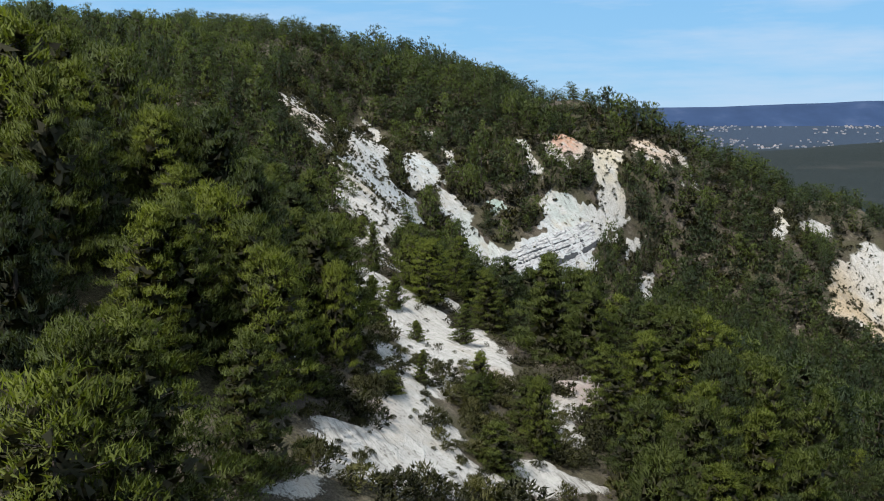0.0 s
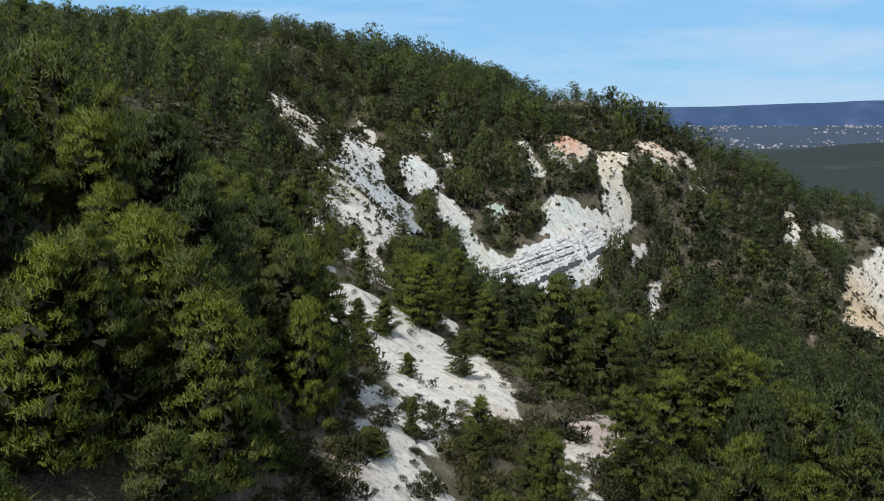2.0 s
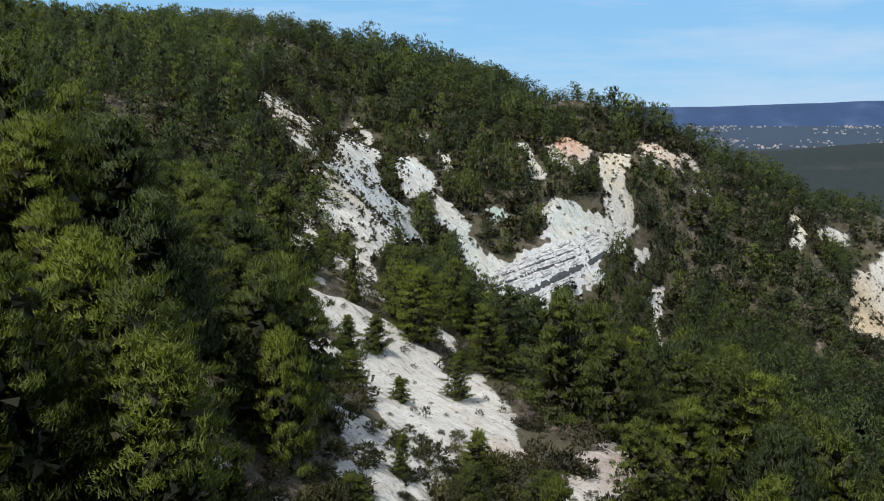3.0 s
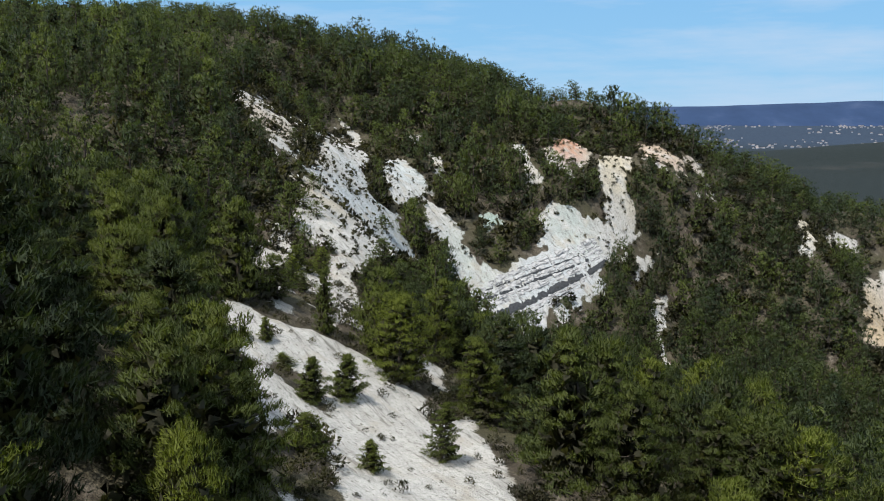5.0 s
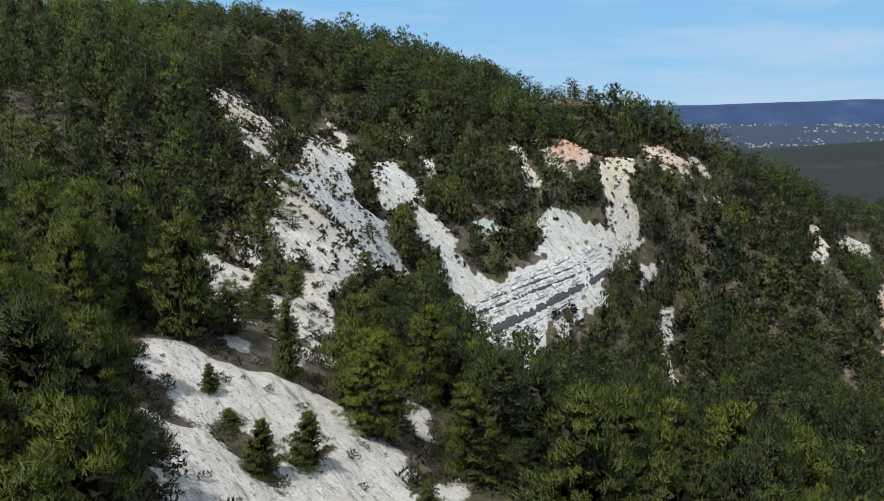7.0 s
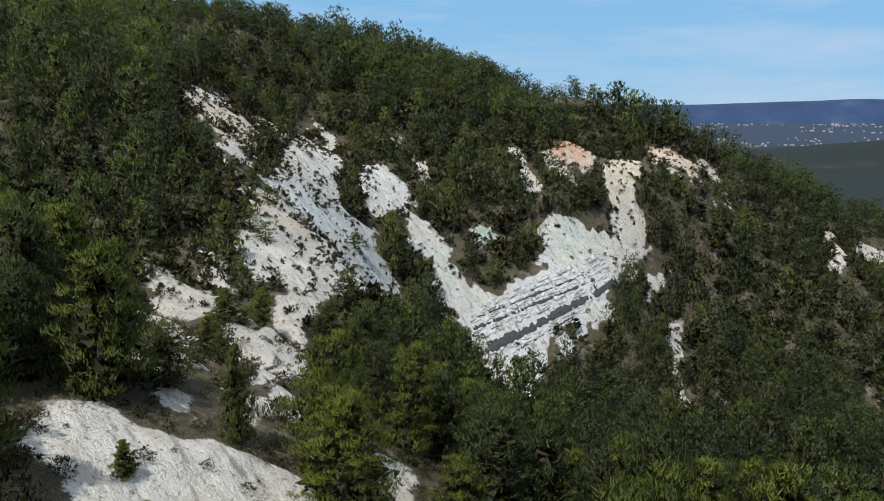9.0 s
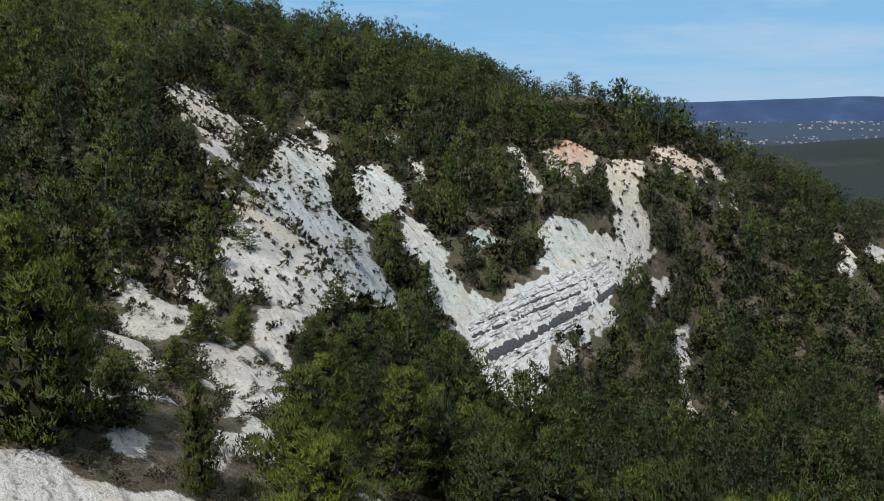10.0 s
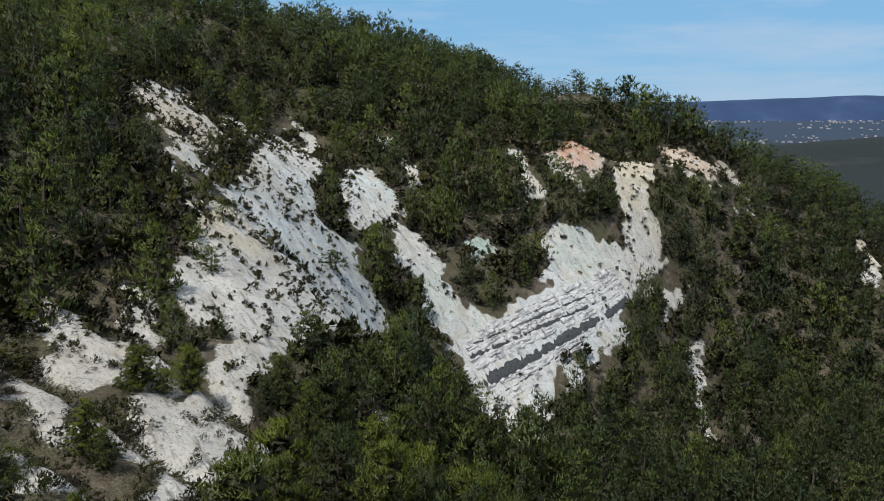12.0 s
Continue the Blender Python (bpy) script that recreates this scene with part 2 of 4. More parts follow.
BARE.append(([(-11.3, 216.2), (-7.6, 222.2), (-2.0, 215.8), (1.4, 208.6), (-1.5, 203.1), (-5.8, 196.7), (-9.2, 194.3), (-10.7, 203.1)], 0.45))  # dome
BARE.append(([(-1.5, 203.1), (3.2, 204.1), (7.1, 201.9), (7.9, 195.4), (15.8, 195.9), (14.9, 192.3), (9.5, 189.8), (6.0, 188.6), (3.8, 189.8), (3.3, 194.8), (-0.4, 196.3)], 0.5))  # apron
BARE.append(([(-21.6, 237.4), (-17.8, 235.1), (-12.8, 212.8), (-12.0, 198.0), (-15.4, 201.9)], 0.7))  # chute
BARE.append(([(0.3, 227.1), (3.7, 225.0), (4.9, 213.6), (2.7, 215.0)], 0.2))  # pocket
BARE.append(([(-7.4, 235.3), (-2.1, 234.0), (-2.5, 228.6), (-6.0, 230.5)], 0.7))  # scar
BARE.append(([(-22.6, 137.0), (-19.4, 136.2), (-16.8, 132.4), (-15.9, 129.0), (-13.8, 128.5), (-17.2, 127.7), (-20.2, 130.4)], 0.4))  # terrace
BARE.append(([(-26.4, 131.6), (-24.5, 131.5), (-19.0, 127.1), (-14.6, 126.0), (-14.3, 123.9), (-16.2, 119.3), (-18.0, 116.9), (-22.1, 121.2), (-22.4, 125.3)], 0.15))  # lower rib
BARE.append(([(-25.3, 123.0), (-21.0, 118.9), (-16.9, 115.1), (-14.1, 108.0), (-17.1, 110.6), (-21.4, 115.5)], 0.1))  # knoll
BARE.append(([(-12.6, 126.5), (-12.1, 127.9), (-10.1, 124.6), (-7.8, 121.2), (-5.9, 119.1), (-3.8, 121.4), (-5.2, 115.6), (-6.2, 110.9), (-7.1, 107.5), (-9.6, 109.9), (-10.6, 114.5), (-10.7, 118.8)], 0.1))  # foot
BARE.append(([(-15.1, 118.3), (-11.7, 120.4), (-10.4, 118.4), (-10.4, 112.4), (-12.0, 111.7), (-14.1, 113.8)], 0.2))  # foot side
BARE.append(([(-10.6, 108.9), (-8.4, 108.8), (-6.6, 108.3), (-8.9, 105.2)], 0.2))  # foot low
BARE.append(([(-2.6, 132.6), (0.8, 135.8), (-0.8, 130.8), (-2.6, 129.4)], 0.6))  # notch
BARE.append(([(5.5, 187.2), (10.5, 191.6), (16.2, 195.8), (29.2, 206.5), (36.2, 211.3), (40.5, 216.1), (51.9, 221.5), (52.8, 220.2), (45.4, 214.1), (39.9, 203.6), (33.5, 197.2), (27.0, 192.4), (24.5, 187.5), (21.1, 174.5), (17.8, 175.5), (14.2, 180.6), (10.8, 180.1), (9.6, 186.9)], 0.2))  # beds
BARE.append(([(23.9, 204.5), (25.7, 212.2), (29.7, 217.5), (35.2, 216.6), (40.5, 216.1), (36.2, 211.3), (29.1, 206.1)], 0.5))  # marl
BARE.append(([(42.4, 228.1), (49.3, 245.9), (52.5, 238.4), (49.9, 228.3), (47.5, 223.8), (51.9, 222.7), (52.4, 221.1), (45.3, 218.4), (41.0, 219.5), (43.0, 222.8)], 0.6))  # pillar
BARE.append(([(27.5, 226.5), (31.0, 233.0), (36.0, 240.0), (40.0, 236.0), (39.5, 226.0), (36.0, 221.0), (27.0, 222.0)], 0.8))  # red cap
BARE.append(([(55.0, 249.5), (61.5, 249.3), (67.5, 247.6), (72.3, 245.6), (69.4, 237.8), (60.9, 230.6), (60.5, 236.7), (55.6, 237.5)], 0.9))  # right cap
BARE.append(([(73.6, 245.0), (75.3, 245.1), (70.2, 232.0), (68.3, 231.7)], 0.5))  # thin rib
BARE.append(([(78.9, 246.1), (86.8, 248.5), (83.0, 242.3), (78.2, 240.7)], 1.0))  # thin scar
BARE.append(([(17.9, 233.5), (22.0, 231.5), (24.5, 226.6), (27.9, 220.3), (24.5, 218.5), (23.9, 223.2), (21.0, 227.0)], 0.5))  # spine
BARE.append(([(11.2, 207.8), (16.5, 211.5), (17.3, 206.8), (12.0, 203.1)], 0.4))  # green pocket
BARE.append(([(42.2, 209.6), (48.3, 216.6), (42.2, 204.6)], 0.5))  # drip
BARE.append(([(52.0, 218.1), (57.4, 220.2), (52.5, 214.6), (48.0, 208.1)], 0.5))  # drip
BARE.append(([(53.2, 211.7), (57.3, 214.0), (56.8, 207.0), (51.3, 194.1), (51.7, 187.6), (49.6, 186.0), (48.6, 192.8), (48.7, 199.9)], 0.4))  # runnel
BARE.append(([(100.6, 243.2), (105.6, 249.4), (102.3, 234.5), (96.4, 221.3), (93.9, 224.6)], 0.4))  # cliff
BARE.append(([(112.7, 253.7), (121.1, 262.0), (127.0, 262.0), (124.5, 255.3), (116.4, 250.7), (101.2, 229.5)], 0.4))  # cliff
BARE.append(([(116.2, 243.6), (129.5, 254.6), (136.9, 258.9), (142.5, 258.9), (151.6, 261.6), (113.3, 191.6), (110.2, 200.5), (105.9, 205.5), (102.1, 206.4), (105.3, 216.6)], 0.6))  # yellow cliff
BARE.append(([(-5.6, 63.7), (-3.5, 63.1), (-2.0, 56.7), (0.4, 55.9), (1.5, 49.2), (3.4, 45.6), (3.9, 45.4), (-7.0, 32.7), (-6.3, 34.9), (-5.8, 38.5), (-6.8, 42.5), (-5.5, 43.7), (-4.0, 45.6), (-5.5, 48.8), (-4.5, 49.5), (-2.6, 47.9), (-4.5, 54.2)], 0.2))  # spur
BARE.append(([(5.3, 52.5), (6.6, 53.9), (9.9, 53.2), (11.2, 51.3), (6.7, 48.0), (4.9, 49.0)], 0.3))  # tongue
BARE.append(([(10.7, 68.3), (12.9, 72.5), (15.1, 75.4), (16.0, 72.0), (13.5, 64.8), (11.1, 62.0)], 0.3))  # pink scree
BARE.append(([(8.1, 56.6), (10.1, 61.4), (11.2, 58.7), (8.7, 55.4)], 0.2))  # scree foot
BARE.append(([(-9.9, 49.4), (-8.6, 49.9), (-6.4, 49.3), (-4.5, 49.5), (-4.7, 47.9), (-6.9, 47.6), (-8.6, 47.7)], 0.4))  # brown path
BARE.append(([(-2.2, 75.4), (-0.6, 80.6), (3.1, 89.6), (5.8, 82.4), (6.6, 70.4), (6.6, 64.5), (4.9, 63.1), (3.5, 70.0), (1.3, 61.7), (-0.5, 64.0)], 0.3))  # spur back
BARE.append(([(-16.9, 87.1), (-16.4, 91.1), (-12.8, 92.7), (-8.7, 92.6), (-5.3, 91.6), (-2.5, 92.2), (1.2, 90.4), (2.3, 85.1), (5.5, 83.4), (-3.0, 78.2), (-5.9, 80.2), (-6.6, 81.1), (-5.2, 85.0), (-8.3, 86.0), (-12.0, 82.7), (-13.8, 86.4)], 0.2))  # spur top
BARE.append(([(-13.1, 80.8), (-10.9, 82.3), (-5.9, 80.2), (-3.0, 78.2), (-8.3, 70.8), (-10.9, 75.0)], 0.2))  # spur side
BARE.append(([(-0.6, 101.6), (2.5, 102.7), (3.0, 96.7), (1.2, 95.4)], 0.2))  # patch
BARE.append(([(-8.2, 106.8), (-6.2, 106.7), (-4.2, 102.5), (-6.2, 98.1)], 0.2))  # patch
BARE.append(([(-21.3, 123.5), (-20.0, 128.9), (-15.0, 126.7), (-15.2, 121.2), (-17.9, 117.1)], 0.9))  # ledge
BARE.append(([(-5.7, 89.6), (-4.3, 91.6), (-2.3, 90.2), (0.6, 87.0), (-0.6, 78.1), (0.5, 68.3), (-0.4, 59.4), (-1.7, 60.4), (-3.0, 65.5), (-4.5, 71.6)], 0.2))  # spur crest
BARE.append(([(-0.6, 80.6), (3.1, 88.4), (5.9, 83.6), (6.9, 72.8), (6.6, 64.5), (4.9, 63.1), (3.1, 63.0), (0.4, 59.3), (-0.9, 63.6)], 0.2))  # spur crest
BARE.append(([(-4.6, 50.8), (-3.0, 53.5), (-0.8, 56.1), (0.8, 54.1), (1.5, 49.2), (0.0, 46.5), (-2.6, 46.2), (-4.8, 49.1)], 0.6))  # spur bowl
BARE.append(([(-6.5, 42.5), (-3.7, 44.7), (-1.9, 47.0), (0.0, 46.5), (2.4, 46.3), (4.6, 46.0), (-6.9, 33.1), (-6.1, 36.7)], 0.3))  # spur foot
BARE.append(([(4.8, 51.7), (6.1, 53.6), (8.5, 53.7), (10.3, 53.0), (11.2, 51.3), (3.9, 45.4), (2.7, 46.7)], 0.3))  # tongue
BARE.append(([(-10.6, 88.1), (-9.2, 93.0), (-7.5, 92.2), (-8.0, 87.2), (-9.7, 86.0)], 0.2))  # knoll back
BARE.append(([(-10.9, 89.7), (-9.2, 92.7), (-5.9, 93.1), (-3.0, 91.1), (0.3, 89.9), (0.6, 83.7), (-1.0, 78.4), (-3.1, 75.7), (-5.7, 80.0), (-8.5, 83.5), (-10.3, 84.3)], 0.2))  # spur back
BARE.append(([(11.0, 70.8), (12.6, 72.5), (15.0, 72.1), (15.0, 68.8), (13.4, 65.3), (10.5, 64.0)], 0.3))  # scree
BARE.append(([(-17.0, 107.0), (-13.8, 105.5), (-11.3, 103.9), (-10.7, 103.5), (-13.8, 100.7)], 0.3))  # left rows
BARE.append(([(-18.5, 127.3), (-14.6, 126.0), (-11.5, 122.2), (-10.7, 118.8), (-12.3, 118.6), (-15.2, 119.6)], 0.5))  # left rows
BARE.append(([(-18.6, 116.7), (-15.6, 117.8), (-12.0, 111.7), (-12.5, 109.8), (-14.6, 109.7)], 0.5))  # left rows
BARE.append(([(-31.4, 200.7), (-29.2, 224.2), (-22.9, 238.4), (-17.8, 235.1), (-15.9, 205.2), (-19.4, 203.5), (-22.3, 204.3), (-21.9, 189.1), (-24.8, 195.2)], 1.0))  # mottled head
BARE.append(([(25.5, 191.9), (33.5, 197.2), (39.7, 202.8), (39.5, 198.2), (32.7, 192.7), (25.9, 185.3)], 0.6))  # under beds


BARE.append(([(-43.5, 195.8), (-41.8, 206.5), (-36.7, 215.9), (-32.5, 202.3), (-30.8, 222.3), (-25.4, 221.0), (-22.9, 194.0), (-20.3, 174.7), (-19.4, 164.4), (-20.9, 153.2), (-24.6, 160.0), (-30.3, 168.2), (-36.4, 179.2)], 1.0))  # streak head
BARE.append(([(-20.3, 174.7), (-22.9, 194.0), (-22.5, 222.1), (-19.4, 234.5), (-13.3, 211.9), (-12.8, 199.5), (-10.5, 190.2), (-5.6, 194.2), (-4.8, 187.7), (-0.4, 183.1), (-0.6, 177.4), (-3.5, 144.8), (-5.6, 140.1), (-7.5, 133.1), (-8.2, 127.2), (-7.6, 120.3), (-6.0, 111.5), (-7.9, 108.1), (-9.9, 107.3), (-12.3, 110.4), (-14.2, 117.3), (-12.1, 121.7), (-12.7, 126.7), (-11.8, 131.6), (-14.3, 134.6), (-17.7, 136.5), (-18.7, 141.7), (-19.9, 152.9)], 0.3))  # slab face
BARE.append(([(-11.3, 216.6), (-6.5, 221.2), (-1.9, 214.6), (0.8, 208.1), (-0.6, 203.9), (-6.0, 199.2), (-9.5, 197.7)], 0.3))  # dome
BARE.append(([(-1.6, 206.1), (3.2, 205.4), (7.1, 202.8), (8.9, 199.4), (6.5, 195.8), (2.8, 195.9), (0.0, 199.2)], 0.4))  # under the dome
BARE.append(([(5.6, 197.7), (8.9, 198.4), (11.6, 195.9), (16.2, 195.7), (15.9, 192.3), (8.6, 189.1), (5.9, 188.7)], 0.4))  # apron
BARE.append(([(10.7, 207.2), (14.4, 211.2), (17.3, 209.2), (17.1, 205.9), (11.9, 203.0)], 0.3))  # pocket
BARE.append(([(26.3, 215.9), (30.8, 217.2), (36.0, 216.2), (41.7, 217.5), (40.9, 213.6), (27.8, 204.5), (25.2, 207.2)], 0.5))  # marl
BARE.append(([(42.3, 229.1), (51.1, 245.3), (53.4, 235.8), (50.1, 227.3), (51.7, 224.3), (52.1, 220.8), (42.7, 212.0), (41.5, 216.6), (43.5, 220.7), (41.5, 223.6)], 0.4))  # pillar
BARE.append(([(27.2, 227.7), (33.3, 234.0), (41.5, 250.9), (41.0, 228.2), (39.3, 225.4), (34.1, 224.8), (30.4, 226.1)], 0.4))  # red cap
BARE.append(([(55.0, 248.6), (61.3, 248.2), (69.0, 248.2), (75.5, 247.8), (71.1, 239.0), (61.0, 230.9), (56.7, 232.7), (53.4, 235.8)], 0.9))  # right cap
BARE.append(([(73.3, 241.4), (87.6, 249.4), (83.2, 241.7), (72.2, 235.0)], 1.0))  # right scar
BARE.append(([(19.3, 233.3), (23.3, 229.8), (25.8, 225.0), (28.1, 221.2), (27.1, 218.2), (23.8, 219.9), (22.7, 224.4)], 0.5))  # thin rib
BARE.append(([(0.0, 226.1), (3.4, 226.8), (5.3, 221.8), (4.4, 215.6), (0.9, 217.7)], 0.5))  # small scar
BARE.append(([(12.1, 181.0), (17.1, 184.9), (25.0, 191.6), (32.6, 197.7), (40.6, 204.2), (38.6, 198.7), (30.8, 193.2), (26.6, 190.1), (25.2, 185.2), (20.9, 173.9), (18.7, 170.5), (16.3, 176.9)], 0.35))  # under beds
BARE.append(([(49.5, 204.3), (56.4, 214.3), (56.4, 208.1), (50.2, 194.4), (50.9, 190.1), (51.5, 186.8), (49.2, 186.0), (48.5, 190.5), (47.7, 195.3)], 0.5))  # runnel
BARE.append(([(49.5, 216.3), (53.6, 219.1), (53.8, 216.9), (48.6, 209.5)], 0.5))  # drip
BARE.append(([(-26.6, 130.9), (-23.2, 130.0), (-19.8, 127.5), (-16.7, 124.9), (-16.8, 117.7), (-18.3, 116.7), (-22.7, 121.9)], 0.6))  # left rib
BARE.append(([(-25.7, 123.8), (-22.5, 121.1), (-18.8, 116.3), (-16.5, 114.5), (-14.9, 107.7), (-18.0, 110.6), (-20.8, 114.3)], 0.4))  # left foot
BARE.append(([(-17.2, 107.4), (-14.9, 106.1), (-12.3, 104.3), (-11.3, 102.9), (-13.8, 100.7)], 0.4))  # left end
BARE.append(([(-20.9, 130.9), (-17.5, 130.1), (-14.4, 127.5), (-15.7, 124.4), (-19.0, 126.8)], 0.7))  # upper rib
BARE.append(([(-17.4, 90.7), (-16.0, 92.3), (-12.9, 92.3), (-10.5, 92.9), (-7.1, 93.8), (-3.7, 94.4), (-0.9, 92.1), (1.7, 90.8), (1.0, 86.9), (0.6, 82.5), (0.4, 77.3), (-5.4, 71.6), (-5.6, 76.7), (-6.0, 82.1), (-9.1, 83.9), (-11.7, 81.5), (-13.6, 84.4), (-16.0, 86.3)], 0.1))  # spur face
BARE.append(([(-11.4, 80.9), (-10.0, 81.5), (-7.9, 80.2), (-7.9, 75.0), (-8.4, 71.0), (-10.1, 73.0), (-11.1, 76.5)], 0.15))  # spur flank
BARE.append(([(-0.8, 102.5), (2.5, 105.0), (3.1, 102.1), (1.8, 95.0), (0.5, 98.0)], 0.2))  # tongue
BARE.append(([(3.3, 89.1), (5.7, 86.8), (5.0, 82.6), (3.6, 82.6)], 0.2))  # toe
BARE.append(([(-6.6, 42.9), (-4.3, 43.9), (-2.0, 47.1), (0.7, 47.5), (2.7, 46.6), (4.0, 45.1), (-6.8, 32.7), (-6.1, 36.5)], 0.3))  # spur end
BARE.append(([(-6.3, 88.5), (-2.7, 93.0), (0.5, 85.4), (5.1, 90.8), (7.3, 72.8), (6.5, 63.8), (4.0, 63.6), (0.9, 67.9), (-2.1, 73.8), (-5.0, 78.0)], 0.15))  # spur middle
BARE.append(([(3.6, 50.6), (6.1, 53.5), (8.2, 51.9), (11.3, 52.6), (10.7, 50.9), (3.9, 44.9)], 0.2))  # spur toe
BARE.append(([(11.1, 68.6), (14.9, 75.3), (16.3, 72.1), (14.3, 66.9), (10.7, 62.6)], 0.3))  # pink scree
BARE.append(([(8.7, 58.4), (10.6, 61.9), (11.4, 58.5), (8.7, 55.4)], 0.2))  # scree foot
BARE.append(([(-5.9, 60.6), (-4.0, 69.7), (-0.5, 64.3), (1.0, 56.4), (2.0, 49.8), (-0.6, 47.2), (-2.7, 48.2), (-4.6, 50.4)], 0.6))  # spur saddle
BARE.append(([(2.7, 47.1), (4.4, 52.0), (8.3, 52.6), (11.3, 52.8), (10.8, 51.0), (3.2, 44.2)], 0.25))  # toe link
BARE.append(([(6.7, 70.5), (10.7, 68.4), (15.0, 75.7), (16.3, 72.1), (12.4, 61.9), (8.7, 55.6), (7.1, 58.4)], 0.6))  # scree slope
BARE.append(([(-18.6, 103.6), (-16.8, 103.8), (-13.1, 100.6), (-10.2, 98.0), (-8.8, 96.0), (-11.6, 93.4), (-14.1, 96.3)], 0.45))  # low rib
BARE.append(([(-9.7, 101.0), (-7.7, 105.2), (-4.9, 104.9), (-4.8, 100.6), (-8.1, 96.7)], 0.4))  # slab foot


def in_outline(x, y, outline):
    """Signed distance to an outline in plan, in metres, positive inside."""
    near, inside = np.full(x.shape, 1e9), np.zeros(x.shape, bool)
    for (ax, ay), (bx, by) in zip(outline, outline[1:] + outline[:1]):
        dx, dy = bx - ax, by - ay
        t = np.clip(((x - ax) * dx + (y - ay) * dy) / (dx * dx + dy * dy + 1e-9), 0, 1)
        near = np.minimum(near, np.hypot(x - ax - t * dx, y - ay - t * dy))
        if ay != by:
            inside ^= ((ay > y) != (by > y)) & (x < (y - ay) * dx / dy + ax)
    return np.where(inside, near, -near)


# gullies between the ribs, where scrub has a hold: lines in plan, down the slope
GULLIES = [
    [(-23.0, 131.9), (-17.9, 128.4), (-14.0, 126.7), (-10.9, 124.2), (-7.4, 119.4)],
    [(-24.6, 123.1), (-19.7, 118.2), (-15.4, 115.5), (-11.4, 111.5), (-8.7, 109.7)],
    [(-17.8, 108.5), (-14.9, 107.2), (-12.2, 105.4), (-10.4, 104.1)],
    [(-30.0, 167.3), (-22.9, 160.5), (-18.0, 157.2)],
    [(-15.0, 165.2), (-10.5, 166.3), (-6.4, 166.5), (-3.2, 170.5)],
]


def gully(x, y):
    """1 on the line of a gully, 0 away from it."""
    near = np.full(x.shape, 1e9)
    for line in GULLIES:
        for (ax, ay), (bx, by) in zip(line, line[1:]):
            dx, dy = bx - ax, by - ay
            t = np.clip(((x - ax) * dx + (y - ay) * dy) / (dx * dx + dy * dy + 1e-9), 0, 1)
            near = np.minimum(near, np.hypot(x - ax - t * dx, y - ay - t * dy))
    return ease(1.7, 0.2, near + 1.6 * (fbm(x / 1.6, y / 1.6, 91) - 0.5))


def bareness(x, y):
    """How bare the ground is of plants: 1 on open rock, 0 in the woods."""
    best = np.full(x.shape, -9.0)
    u, v = 0.8 * x + 0.6 * y, 0.6 * x - 0.8 * y
    grown = 3.4 * fbm(u / 1.3, v / 4.5, 27) - 0.9
    for outline, wear in BARE:
        xs, ys = [p[0] for p in outline], [p[1] for p in outline]
        some = (x > min(xs) - 4) & (x < max(xs) + 4) & (y > min(ys) - 4) & (y < max(ys) + 4)
        if some.any():
            best[some] = np.maximum(best[some], in_outline(x[some], y[some], outline) - wear * (5.0 if wear > 0.75 else 2.2) * np.maximum(grown[some], 0))
    return (1 - 0.6 * gully(x, y)) * ease(-0.9, 0.7, best + 2.8 * (fbm(x / 1.7, y / 1.7, 7) - 0.5) + 1.6 * (fbm(x / 6, y / 6, 9) - 0.5))


def relief(x, y, bare):
    """Ribs and runnels of the open rock, and the rough of the forest floor."""
    u, v = 0.8 * x + 0.6 * y, 0.6 * x - 0.8 * y
    w = 2.5 * fbm(x / 9, y / 9, 21)
    ribs = 1 - np.abs(2 * fbm(u / 3.2 + w, v / 16, 11, 3) - 0.9)
    fine = 1 - np.abs(2 * fbm(u / 0.9 + w, v / 5, 15, 3) - 0.9)
    beds = np.exp(-(((x - 26) * 0.63 - (y - 197) * 0.77) / 9) ** 4 - (((x - 26) * 0.77 + (y - 197) * 0.63) / 21) ** 4)
    return -0.9 * gully(x, y) + bare * (1 - 0.8 * beds) * ((0.5 + 0.6 * ease(105, 135, y)) * (ribs - 0.55) + 0.30 * (fine - 0.55)) + (1 - bare) * 0.8 * (fbm(x / 5, y / 5, 3) - 0.5)


def height(x, y):
    x, y = np.asarray(x, float), np.asarray(y, float)
    return lay(x, y) + relief(x, y, bareness(x, y)) * ease(420, 330, y)


# colours of the rock: plan place, reach, colour
WHITE = (0.383, 0.378, 0.365)
TINTS = [
    (30, 195, 17, (0.335, 0.360, 0.382)), (-10, 180, 24, (0.344, 0.372, 0.389)), (-14, 140, 18, (0.340, 0.340, 0.331)), (-19, 120, 13, (0.297, 0.286, 0.268)),
    (14, 208, 5, (0.258, 0.331, 0.301)), (-5, 212, 8, (0.357, 0.389, 0.400)), (48, 232, 10, (0.387, 0.348, 0.267)), (34, 231, 6, (0.370, 0.185, 0.112)), (62, 244, 11, (0.344, 0.267, 0.206)),
    (105, 242, 14, (0.387, 0.348, 0.271)), (125, 232, 20, (0.344, 0.267, 0.168)), (112, 212, 16, (0.327, 0.254, 0.163)), (13, 69, 5, (0.258, 0.211, 0.194)),
    (-30, 185, 13, (0.318, 0.280, 0.232)), (6, 66, 4, (0.292, 0.249, 0.215)), (-19, 158, 8, (0.370, 0.331, 0.267)), (-7, 48, 4, (0.206, 0.146, 0.112)),
    (33, 213, 7, (0.290, 0.320, 0.312)), (10, 197, 6, (0.335, 0.365, 0.350)),
]


